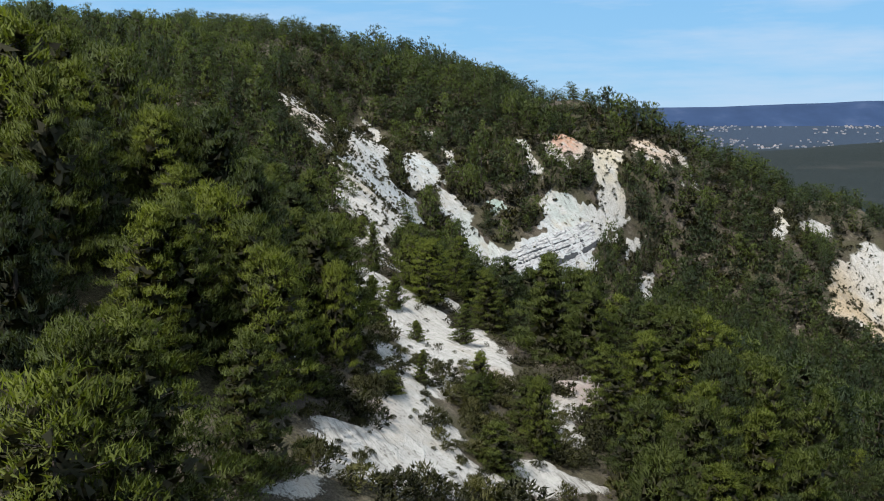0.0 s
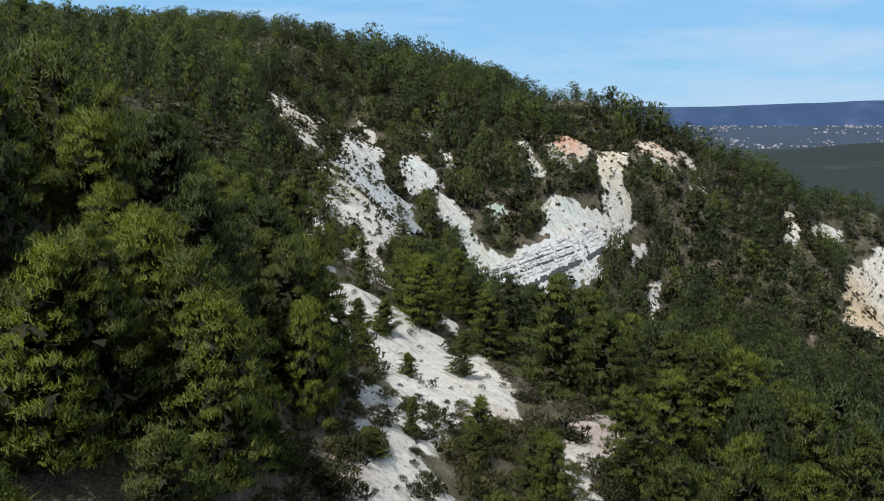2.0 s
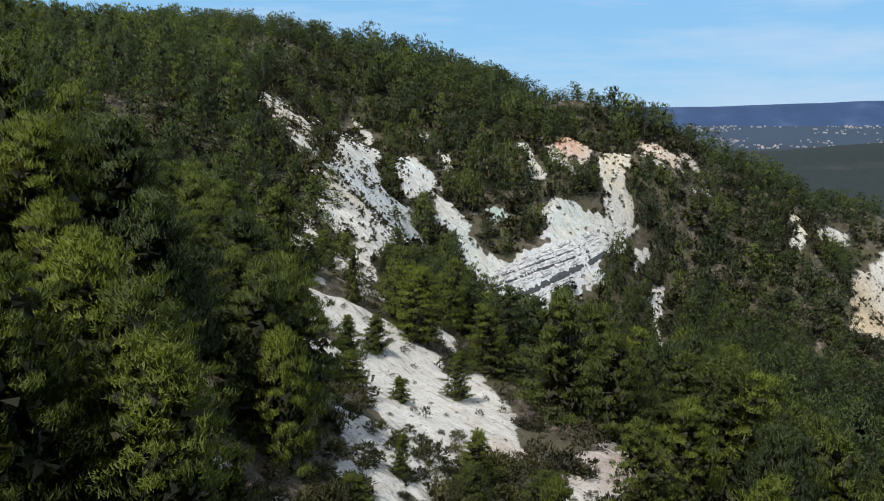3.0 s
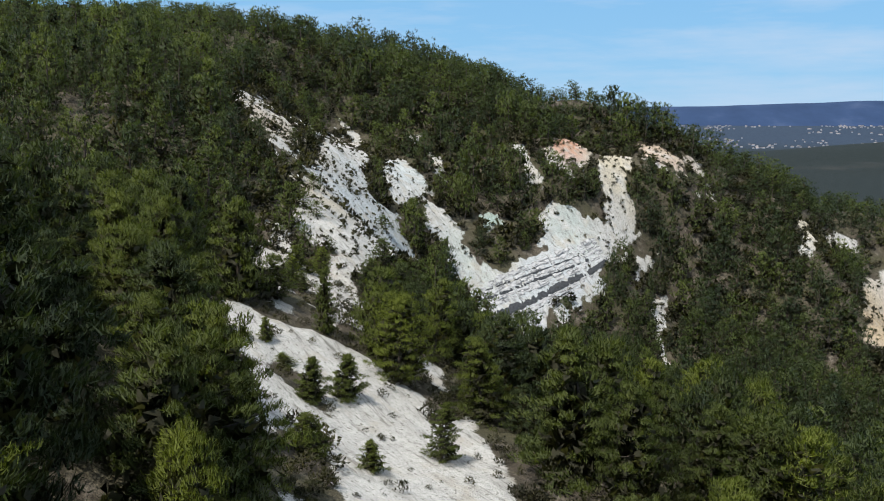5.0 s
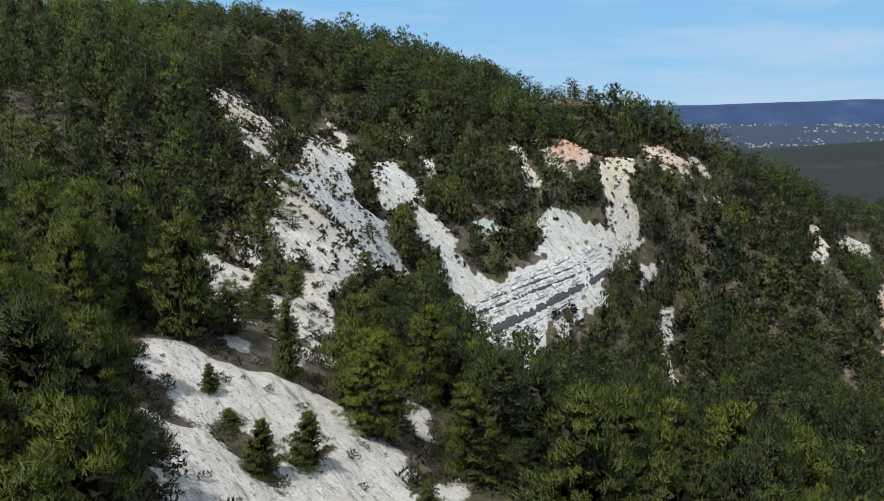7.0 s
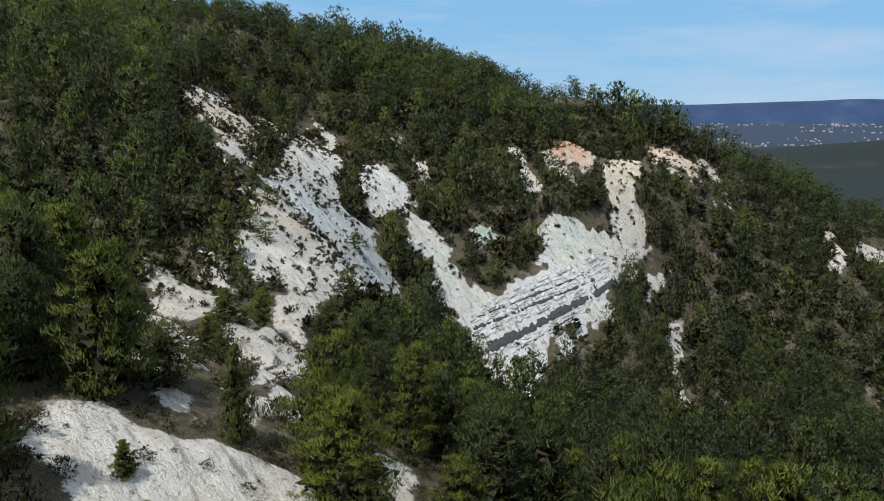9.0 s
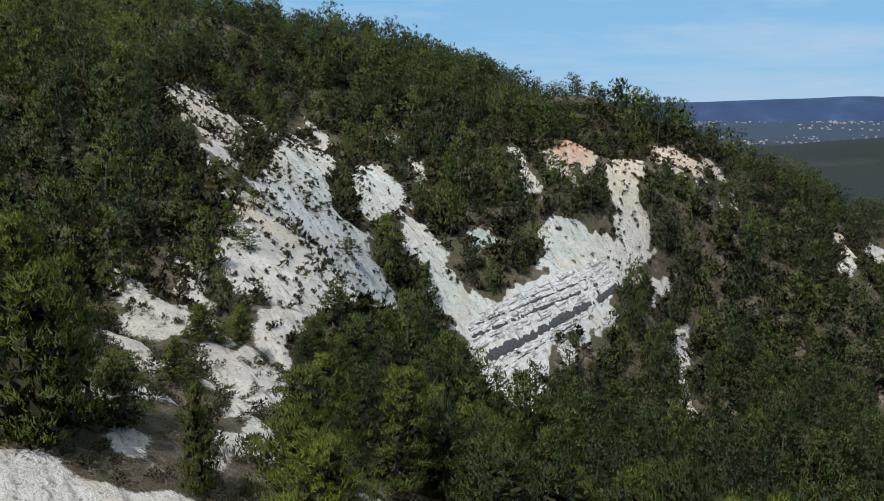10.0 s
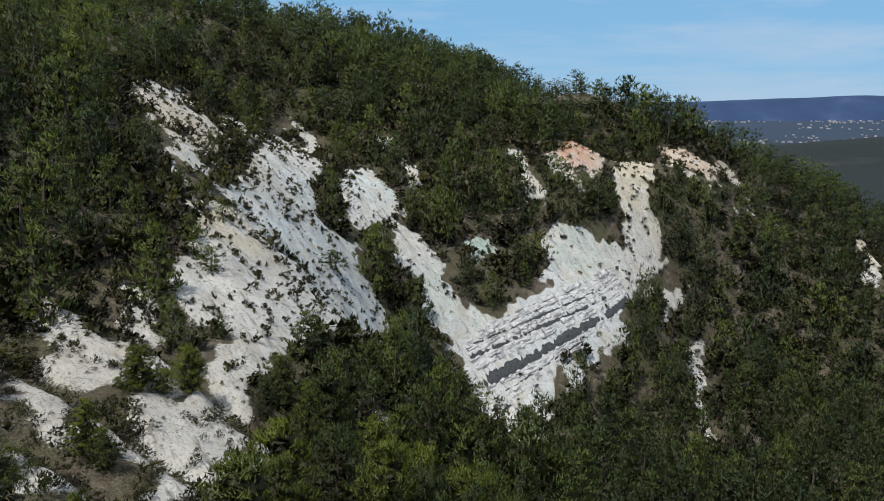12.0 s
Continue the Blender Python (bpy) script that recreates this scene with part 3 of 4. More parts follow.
def spread_lines(lo, hi, core_lo, core_hi, step, grow):
    below, v, s = [], core_lo, step
    while v > lo:
        s *= grow
        v -= s
        below.append(v)
    above, v, s = [], core_hi, step
    while v < hi:
        s *= grow
        v += s
        above.append(v)
    return np.array(below[::-1] + list(np.arange(core_lo, core_hi + 1e-6, step)) + above)


def mesh_from(name, verts, faces, mats, mat_index=None, smooth=False):
    me = bpy.data.meshes.new(name)
    verts, faces = np.asarray(verts, np.float32), np.asarray(faces, np.int32)
    k = faces.shape[1]
    me.vertices.add(len(verts))
    me.vertices.foreach_set("co", verts.ravel())
    me.loops.add(faces.size)
    me.loops.foreach_set("vertex_index", faces.ravel())
    me.polygons.add(len(faces))
    me.polygons.foreach_set("loop_start", np.arange(0, faces.size, k, dtype=np.int32))
    me.polygons.foreach_set("loop_total", np.full(len(faces), k, np.int32))
    for m in mats:
        me.materials.append(m)
    if mat_index is not None:
        me.polygons.foreach_set("material_index", np.asarray(mat_index, np.int32))
    me.polygons.foreach_set("use_smooth", np.full(len(faces), smooth))
    me.update(calc_edges=True)
    me.validate()
    return me


def attribute(me, name, values, kind="FLOAT", domain="POINT"):
    a = me.attributes.new(name, kind, domain)
    a.data.foreach_set("color" if kind == "FLOAT_COLOR" else "value", np.asarray(values, np.float32).ravel())


def build_ground():
    gx = spread_lines(-1800, 4600, -40, 60, 0.65, 1.055)
    gy = spread_lines(-700, 4950, 38, 236, 0.65, 1.055)
    x, y = (a.ravel() for a in np.meshgrid(gx, gy))
    bare = bareness(x, y)
    z = lay(x, y) + relief(x, y, bare) * ease(420, 330, y)
    nx, ny = len(gx), len(gy)
    i = (np.arange(ny - 1)[:, None] * nx + np.arange(nx - 1)).ravel()
    me = mesh_from("ground", np.stack([x, y, z], 1), np.stack([i, i + 1, i + nx + 1, i + nx], 1), [GROUND], smooth=True)
    tint = np.tile(np.array(WHITE), (len(x), 1))
    for a, b, r, c in TINTS:
        f = 0.92 * np.exp(-(((x - a) ** 2 + (y - b) ** 2) / (r * r)) ** 2) * ease(0.18, 0.46, fbm(x / (0.3 * r), y / (0.3 * r), 60))
        tint = tint * (1 - f[:, None]) + np.array(c) * f[:, None]
    attribute(me, "bare", bare)
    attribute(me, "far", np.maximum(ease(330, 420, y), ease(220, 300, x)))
    attribute(me, "tint", np.concatenate([tint, np.ones((len(x), 1))], 1), "FLOAT_COLOR")
    return tagged(new("ground", me), "pale marl hillside with forest floor between bare scars", "ground", kind="structure")


build_ground()


# ---- beds of rock in the scarp ----
def part(name, me, parent, label=""):
    ob = new(name, me)
    ob.parent = parent
    return tagged(ob, label)


def bed_line(s):
    """The foot of the dark bed along the scarp, s from 0 to 1."""
    return Vector((11.2, 183.8, 59.0)).lerp(Vector((41.2, 208.4, 67.8)), s)


# rows of the outcrop: height of the foot over the dark bed at the left and right end, thickness left and right, how far it stands out, dark or pale, span
BEDS = [
    (-3.6, -2.2, 0.35, 0.10, 0.05, 1, 0.08, 0.55), (-3.2, -2.0, 0.50, 0.30, 0.15, 0, 0.02, 0.6), (-2.7, -1.6, 0.45, 0.30, 0.10, 0, 0.02, 0.7), (-2.2, -1.3, 0.20, 0.15, 0.02, 1, 0.05, 0.6),
    (-2.0, -1.1, 0.55, 0.40, 0.20, 0, 0.04, 0.8), (-1.4, -0.8, 0.60, 0.30, 0.12, 0, 0.06, 0.9), (-0.9, -0.6, 2.30, 0.95, 0.06, 1, 0.06, 1.0),
    (1.5, 0.2, 0.75, 0.55, 0.30, 0, 0.0, 1.0), (2.2, 0.75, 0.60, 0.45, 0.34, 0, 0.0, 1.0), (2.75, 1.2, 1.05, 0.40, 0.10, 1, 0.0, 0.85),
    (3.3, 1.35, 0.55, 0.50, 0.26, 0, 0.04, 1.0), (3.8, 1.85, 0.50, 0.55, 0.22, 0, 0.06, 1.0), (4.25, 2.35, 0.30, 0.22, 0.08, 1, 0.1, 0.9), (4.5, 2.55, 0.55, 0.60, 0.2, 0, 0.1, 1.0),
    (5.05, 3.15, 0.45, 0.55, 0.14, 0, 0.15, 1.0), (5.5, 3.7, 0.45, 0.60, 0.1, 0, 0.2, 1.02),
]


def build_outcrop():
    """Courses of blocks along the scarp, each a broken slab with uneven faces; seams of shale lie back between them."""
    outcrop = tagged(new("rock_outcrop"), "pale limestone beds parted by dark shale in the scarp", "rock")
    middle = bed_line(0.5)
    outcrop.matrix_world = pose(*middle)
    rng = np.random.default_rng(3)
    inward = np.array([-0.55, 0.83])
    reach = np.arange(-7, 11, 0.08)
    for row, (lo, hi, thick0, thick1, proud, shade, start, stop) in enumerate(BEDS):
        s = start + rng.uniform(-0.02, 0.02)
        while s < stop - 0.01:
            run = rng.uniform(0.2, 0.35) if shade else rng.uniform(0.022, 0.095)
            at = np.linspace(s, min(s + run, stop), max(4, int(run * 90)))
            near, back = [], []
            for m in at:
                p = bed_line(m)
                for z, found in ((p.z + lo + (hi - lo) * m, near), (p.z + lo + (hi - lo) * m + thick0 + (thick1 - thick0) * m, back)):
                    over = lay(p.x + inward[0] * reach, p.y + inward[1] * reach) + 0.1 > z
                    cross = reach[1:][over[1:] & ~over[:-1]]
                    found.append(cross[np.argmin(np.abs(cross - 1))] if len(cross) else 0.0)
            lean = np.clip(np.array(back) - np.array(near), 0.0, 1.2 * max(thick0, thick1)) * 0.9
            if not shade:
                near = np.linspace(np.mean(near[: len(near) // 2]), np.mean(near[len(near) // 2 :]), len(near))
            step = 0.0 if shade else 0.55 * proud * rng.uniform(-0.9, 1.1)
            tilt, lift, skew = rng.normal(0, 0.07), (0.0 if shade else rng.normal(0, 0.05)), rng.normal(0, 0.10)
            worn = rng.uniform(0.75, 1.2)
            rings = []
            for k, m in enumerate(at):
                p = bed_line(m)
                share = k / (len(at) - 1) - 0.5
                thick = (thick0 + (thick1 - thick0) * m ** (0.35 if shade else 1.0)) * (1.0 if shade else worn)
                low = p.z + lo + (hi - lo) * m + lift + tilt * share + 0.10 * (value_noise(np.array([m * 60]), np.array([row * 1.0]), 8)[0] - 0.5)
                high = low + thick + 0.05 * rng.normal()
                front = near[k] - 0.05 - step + 2.6 * max(0.0, 0.07 - m) / 0.07 + skew * share + 0.06 * rng.normal()
                if k in (0, len(at) - 1) and not shade:
                    front += 0.12
                d0, d1, d2 = 0.05 * rng.random(3)
                ring = ((front + 2.4, low), (front + d0, low), (front - d1 + 0.25 * lean[k], low + (0.3 + 0.1 * rng.random()) * thick), (front + d2 + 0.75 * lean[k], high - 0.15 * thick), (front + 0.08 + d0 + lean[k], high), (front + 2.4 + lean[k], high + 0.1))
                rings.append([(p.x + inward[0] * d - middle.x, p.y + inward[1] * d - middle.y, h - middle.z) for d, h in ring])
            n = len(rings)
            verts = np.array(rings).reshape(-1, 3)
            i = (np.arange(n - 1)[:, None] * 6 + np.arange(6)).ravel()
            j = (np.arange(n - 1)[:, None] * 6 + (np.arange(6) + 1) % 6).ravel()
            sides = np.stack([i, j, j + 6, i + 6], 1)
            ends = np.array([(0, 3, 2, 1), (0, 5, 4, 3)])
            faces = np.concatenate([sides, ends, ends[:, ::-1] + 6 * (n - 1)])
            part("rock_bed", mesh_from("rock_bed", verts, faces, [SHALE if shade else LIMESTONE]), outcrop, "dark grey shale seam" if shade else "")
            s += run + (0.0 if shade else rng.choice((0.001, 0.003, 0.012)))
    return outcrop


build_outcrop()


# ---- pines ----
def unit(v):
    return v / (np.linalg.norm(v, axis=1)[:, None] + 1e-9)


def tube(path, radii, sides):
    """Vertices and triangles of a tapered tube along a path."""
    path = np.asarray(path, float)
    verts, faces = [], []
    for k, (p, r) in enumerate(zip(path, radii)):
        d = path[min(k + 1, len(path) - 1)] - path[max(k - 1, 0)]
        d = d / (np.linalg.norm(d) + 1e-9)
        a = np.cross(d, (0.0, 1.0, 0.0) if abs(d[1]) < 0.9 else (1.0, 0.0, 0.0))
        a /= np.linalg.norm(a)
        b = np.cross(d, a)
        for s in range(sides):
            w = 2 * math.pi * s / sides
            verts.append(p + r * (math.cos(w) * a + math.sin(w) * b))
    for k in range(len(path) - 1):
        for s in range(sides):
            p, q = k * sides + s, k * sides + (s + 1) % sides
            faces += [(p, q, q + sides), (p, q + sides, p + sides)]
    return np.array(verts), np.array(faces)


def joined(pieces):
    verts, faces, at = [], [], 0
    for v, f in pieces:
        verts.append(v)
        faces.append(f + at)
        at += len(v)
    return np.concatenate(verts), np.concatenate(faces)


def blades_at(rng, at, lean, count, long, ratio):
    """Needle shoots at tuft places: one thin pointed triangle each, spreading about the lean of the tuft."""
    n = len(at)
    ways = rng.normal(size=(n, count, 3)) * 0.42 + lean[:, None]
    ways /= np.linalg.norm(ways, axis=2, keepdims=True)
    side = np.cross(ways, rng.normal(size=(n, count, 3)))
    side /= np.linalg.norm(side, axis=2, keepdims=True) + 1e-9
    size = long * (0.7 + 0.6 * rng.random((n, count, 1)))
    foot = at[:, None] - ways * size * 0.35 + rng.normal(size=(n, count, 3)) * 0.3 * long
    tri = np.stack([foot - side * size * ratio, foot + side * size * ratio, foot + ways * size], 2)
    shade = np.repeat(rng.random(n) * 0.5, count * 3)
    return tri.reshape(-1, 3), shade


def pine_shape(seed, tall, wide, boughs, tufts, blades, blade, ratio, form, limbs, inner, spray):
    """A pine: wood (vertices, triangles) and needles (vertices, triangles, a shade value for each vertex). form: 0 pointed, 1 rounded, 2 flat-topped."""
    rng = np.random.default_rng(seed)
    lean = rng.normal(0, 0.035, 2) * tall
    top = np.array([lean[0], lean[1], tall * 0.95])
    bend = rng.normal(0, 0.02, 2) * tall
    stem = [np.array([bend[0] * math.sin(math.pi * s), bend[1] * math.sin(math.pi * s), 0]) + top * s for s in (-0.06, 0.12, 0.3, 0.5, 0.7, 0.84)]
    r0 = 0.016 * tall + 0.03
    wood = [tube(stem, [r0 * q for q in (1.35, 1.0, 0.8, 0.55, 0.28, 0.08)], 6 if limbs else 4)]
    clear = (0.03, 0.03, 0.14)[form]
    phase = rng.uniform(0, 2 * math.pi, 4)
    tiers = rng.uniform(4.0, 6.0)

    def envelope(q, way):
        """Reach of the crown at a share q of its height, towards a side; boughs make it lobed and tiered."""
        q = np.clip(q, 0, 1)
        if form == 0:
            edge = (1 - q) ** 0.75 * (0.74 + 0.26 * np.minimum(1, q * 5)) + 0.03
        elif form == 1:
            edge = np.maximum(0, 1 - q**1.8) ** 0.8 * (0.62 + 0.38 * np.minimum(1, q * 3.0)) + 0.03
        else:
            edge = np.sin(np.pi * np.clip(0.12 + 0.8 * q, 0, 1)) ** 0.7
        lobes = 1 + 0.16 * np.sin(2 * way + phase[0]) + 0.14 * np.sin(3 * way + phase[1] + 5 * q) + 0.10 * np.sin(5 * way + phase[2] - 9 * q)
        tier = 1 + (0.32, 0.2, 0.2)[form] * np.sin(2 * np.pi * tiers * q + 2.2 * np.sin(way + phase[3]))
        return wide * edge * lobes * tier

    def spot(q, way, share):
        r = envelope(q, way) * share
        return top * (clear + (1 - clear) * q)[:, None] + np.stack([np.cos(way) * r, np.sin(way) * r, 0.05 * r], 1)

    cloud, shade, soft = [], [], []
    for k in range(boughs):
        q = np.array([((k + rng.random()) / boughs) ** (1.3, 1.05, 0.8)[form] * 0.97])
        way = np.array([k * 2.39996 + rng.normal(0, 0.35)])
        c = spot(q, way, 0.46 + 0.42 * rng.random() ** 0.6)[0]
        out = np.array([math.cos(way[0]), math.sin(way[0]), 0.10])
        side = np.array([-out[1], out[0], 0.0])
        size = (0.19 * wide + 0.16) * (0.65 + 0.7 * rng.random()) * (60 / boughs) ** 0.5 * (1 - 0.4 * q[0] * (form == 0))
        rise = ((0.30, 0.42, 0.42)[form] + 0.6 * max(0.0, q[0] - 0.5)) * size
        # boughs lighten towards the top: light on the crown put into the tint
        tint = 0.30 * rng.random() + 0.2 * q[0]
        d = rng.normal(size=(tufts, 3))
        d /= np.linalg.norm(d, axis=1)[:, None]
        d[:, 2] = np.abs(d[:, 2]) * 1.1 - 0.15
        reach = 0.55 + 0.45 * rng.random((tufts, 1)) ** 0.5
        at = c + size * reach * (d[:, :1] * 1.45 * out + d[:, 1:2] * 0.95 * side) + reach * d[:, 2:] * np.array([0, 0, rise])
        at[:, 2] += 0.22 * size * np.clip(d[:, 0], 0, 1)
        nv, sh = blades_at(rng, at, 0.35 * d + 0.35 * out + np.array([0, 0, 0.75]), blades, blade, ratio)
        cloud.append(nv)
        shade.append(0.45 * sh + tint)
        face = 0.5 * (d[:, :1] * out + d[:, 1:2] * side + d[:, 2:] * np.array([0, 0, 1.0])) + 0.55 * out + np.array([0, 0, 0.2 + 0.45 * q[0]])
        soft.append(np.repeat(face, 3 * blades, axis=0))
        if limbs and k % limbs == 0:
            foot = top * max(0.04, (clear + (1 - clear) * q[0]) * 0.92 - 0.02)
            wood.append(tube([foot, 0.5 * (foot + c) - np.array([0, 0, 0.08]), c], [0.05, 0.032, 0.012], 3))
    # inner sprays, marked -0.7: coloured dark as the shade within the crown
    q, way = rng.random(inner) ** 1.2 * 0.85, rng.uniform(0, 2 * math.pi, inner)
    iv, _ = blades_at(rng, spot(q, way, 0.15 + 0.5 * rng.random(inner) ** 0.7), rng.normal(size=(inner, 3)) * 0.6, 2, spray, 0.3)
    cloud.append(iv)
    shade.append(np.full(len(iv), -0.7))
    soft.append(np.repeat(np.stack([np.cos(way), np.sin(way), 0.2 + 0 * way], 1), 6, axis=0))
    nv = np.concatenate(cloud)
    return joined(wood), (nv, np.arange(len(nv)).reshape(-1, 3), np.concatenate(shade), unit(np.concatenate(soft)))


def shrub_shape(seed, tall, wide, clumps, tufts, blades, blade, ratio, spread):
    """A low bush: bent stems, and leaves in clumps over a dome."""
    rng = np.random.default_rng(seed)
    wood, cloud, shade, soft = [], [], [], []
    for k in range(clumps):
        way, q = k * 2.39996 + rng.normal(0, 0.4), (k + 0.5) / clumps
        c = np.array([math.cos(way) * wide * math.sqrt(1 - q) * spread, math.sin(way) * wide * math.sqrt(1 - q) * spread, tall * (0.2 + 0.7 * q) * (0.8 + 0.3 * rng.random())])
        if k % 4 == 0:
            wood.append(tube([(0, 0, -0.15), 0.5 * c + (0, 0, 0.05), c], [0.035, 0.025, 0.01], 3))
        d = rng.normal(size=(tufts, 3))
        d /= np.linalg.norm(d, axis=1)[:, None]
        d[:, 2] = np.abs(d[:, 2]) - 0.3
        v, sh = blades_at(rng, c + d * 0.42 * wide * (0.5 + 0.6 * rng.random((tufts, 1))), d + np.array([0, 0, 0.5]), blades, blade, ratio)
        cloud.append(v)
        shade.append(sh + 0.5 * rng.random())
        soft.append(np.repeat(0.6 * d + unit((c + np.array([0, 0, 0.2 * tall]))[None]), 3 * blades, axis=0))
    leaves = np.concatenate(cloud)
    return joined(wood), (leaves, np.arange(len(leaves)).reshape(-1, 3), np.concatenate(shade), unit(np.concatenate(soft)))


def single(shape, tall, wide, names, leaf):
    (wv, wf), (nv, nf, sh, soft) = shape
    wood = mesh_from(names[0], wv, wf, [BARK], smooth=True)
    crown = mesh_from(names[1], nv, nf, [leaf], smooth=True)
    crown.normals_split_custom_set_from_vertices(soft.tolist())
    attribute(crown, "tuft", sh)
    return tall, wide, wood, crown


PINE_SIZES = ((9.0, 2.9, 1), (8.0, 2.6, 0), (10.0, 3.0, 0), (7.0, 2.7, 1), (9.0, 3.1, 1), (7.5, 2.4, 0), (8.5, 2.9, 0), (8.0, 2.8, 0))
RIDGE_SIZES = ((9.0, 2.9, 1), (8.0, 2.8, 1), (10.0, 3.0, 1), (7.0, 2.7, 1), (9.0, 3.3, 2), (7.5, 2.4, 0), (8.5, 2.9, 1), (8.0, 3.0, 2))


def single_pines(first, *detail):
    return [single(pine_shape(first + k, t, w, *detail[:5], f, *detail[5:]), t, w, ("trunk", "crown"), PINE) for k, (t, w, f) in enumerate(PINE_SIZES)]


FINE_KINDS = single_pines(1, 84, 26, 8, 0.25, 0.085, 7, 420, 0.5)
NEAR_KINDS = single_pines(11, 60, 15, 6, 0.34, 0.10, 7, 200, 0.6)
MID_KINDS = [(t, w, *pine_shape(20 + k, t, w, 36, 7, 4, 0.46, 0.15, f, 0, 34, 0.75)) for k, (t, w, f) in enumerate(PINE_SIZES)]
FAR_KINDS = [(t, w, *pine_shape(40 + k, t, w, 28, 6, 4, 0.52, 0.18, f, 0, 18, 0.9)) for k, (t, w, f) in enumerate(RIDGE_SIZES)]
BUSH_SIZES = ((1.0, 0.9), (1.2, 0.8), (0.8, 1.0))
BUSH_KINDS = [single(shrub_shape(60 + k, t, w, 14, 10, 6, 0.17, 0.16, 0.8), t, w, ("stem", "foliage"), SHRUB) for k, (t, w) in enumerate(BUSH_SIZES)]
MID_BUSH_KINDS = [(t, w, *shrub_shape(66 + k, t, w, 8, 5, 4, 0.20, 0.22, 0.65)) for k, (t, w) in enumerate(BUSH_SIZES)]
LOW_KINDS = [(t, w, *shrub_shape(70 + k, t, w, 5, 3, 3, 0.36, 0.36, 0.5)) for k, (t, w) in enumerate(BUSH_SIZES)]

# pines that stand by themselves: x, y, height, half width
SCAR_PINES = [
    (-24.8, 207.5, 3.5, 1.7), (-25.2, 181.0, 3.6, 1.2), (-21.5, 163.8, 2.4, 1.0), (-18.4, 158.9, 3.1, 1.4), (-19.0, 148.7, 2.6, 1.4), (-15.6, 142.5, 2.7, 1.5),
    (-15.1, 129.1, 4.3, 1.5), (-13.9, 130.3, 2.2, 1.1), (-12.1, 132.0, 2.5, 0.9), (-12.0, 122.1, 3.5, 1.4), (-14.7, 119.8, 3.1, 1.7), (-13.1, 120.1, 1.8, 0.9),
    (-13.2, 107.9, 3.3, 1.2), (-11.8, 106.9, 2.3, 0.9), (-5.7, 135.3, 5.0, 2.4), (-9.8, 191.7, 9.1, 1.8), (-2.7, 185.7, 11.1, 3.8), (-8.1, 176.1, 2.9, 2.3),
    (3.8, 188.8, 8.0, 2.6), (2.7, 207.7, 7.3, 2.0), (-0.8, 136.7, 5.4, 2.3), (1.5, 142.3, 6.1, 2.2), (-2.4, 133.5, 4.8, 1.9), (-3.8, 121.4, 5.5, 1.6),
]
BED_PINES = [
    (-7.0, 122.9, 3.5, 1.2), (21.9, 214.3, 8.7, 2.6), (24.3, 207.7, 6.5, 2.5), (29.0, 216.3, 11.0, 2.6), (32.9, 216.8, 9.1, 2.7), (37.5, 218.8, 6.8, 2.7),
    (10.4, 213.6, 14.2, 3.6), (8.2, 215.5, 9.9, 2.6), (14.8, 217.1, 8.8, 3.2), (12.6, 200.1, 4.6, 2.1), (15.4, 197.0, 6.2, 2.3), (22.0, 205.8, 6.6, 2.5),
    (40.5, 198.3, 10.9, 2.2), (47.4, 211.1, 6.6, 1.6), (38.2, 192.0, 9.8, 2.1), (42.2, 197.2, 8.3, 1.9), (43.3, 188.4, 12.9, 2.5), (49.9, 201.3, 9.0, 2.0),
    (28.4, 187.0, 8.3, 2.6), (25.1, 180.2, 6.4, 2.1), (55.1, 223.8, 11.4, 3.1), (56.2, 221.1, 9.0, 2.8),
]
SPUR_PINES = [
    (60.7, 225.4, 10.4, 2.5), (-24.2, 194.1, 3.3, 1.3), (-29.7, 172.7, 2.6, 0.9), (-24.6, 158.1, 2.6, 0.9), (-17.8, 162.8, 2.4, 0.8), (-5.0, 83.7, 3.6, 1.5),
    (-7.9, 94.7, 6.2, 1.3), (2.8, 60.9, 3.6, 1.6), (3.5, 49.1, 3.4, 2.2), (7.0, 54.6, 6.0, 1.5), (-1.4, 57.5, 2.6, 0.8), (-6.5, 51.8, 6.9, 2.1),
    (-3.3, 51.9, 1.7, 1.1), (-8.8, 38.6, 2.7, 1.2), (-6.9, 45.1, 2.9, 1.1), (2.6, 58.7, 2.4, 1.4), (-11.3, 86.7, 2.1, 0.7), (-9.4, 84.6, 1.1, 1.1),
]
FORE_PINES = [
    (-7.5, 59.9, 9.0, 3.2), (-7.9, 57.8, 8.0, 2.9), (-9.6, 42.2, 9.0, 3.2), (-11.9, 44.5, 9.0, 3.2), (-12.9, 40.0, 8.0, 2.9), (-17.5, 53.2, 9.0, 3.2),
    (-8.6, 41.3, 8.0, 2.9), (18.6, 57.7, 9.0, 3.2), (6.4, 56.7, 5.0, 1.8), (-9.2, 27.7, 9.0, 3.2), (-10.9, 25.5, 8.0, 2.9), (-10.4, 22.4, 8.0, 2.9),
    (-20.5, 48.5, 10.0, 3.6), (-23.1, 48.4, 11.0, 4.0), (-12.2, 39.4, 9.0, 3.2), (-10.0, 43.5, 8.0, 2.9), (-17.3, 52.5, 9.0, 3.2), (-13.2, 37.7, 8.0, 2.9),
    (-7.9, 33.1, 7.0, 2.5), (13.7, 52.8, 8.0, 2.9), (18.1, 53.4, 9.0, 3.2), (22.6, 56.0, 9.0, 3.2), (12.4, 43.9, 8.0, 2.9), (17.4, 47.2, 8.0, 2.9),
]
FORE_PINES_RIGHT = [
    (24.2, 53.1, 8.0, 2.9),
]
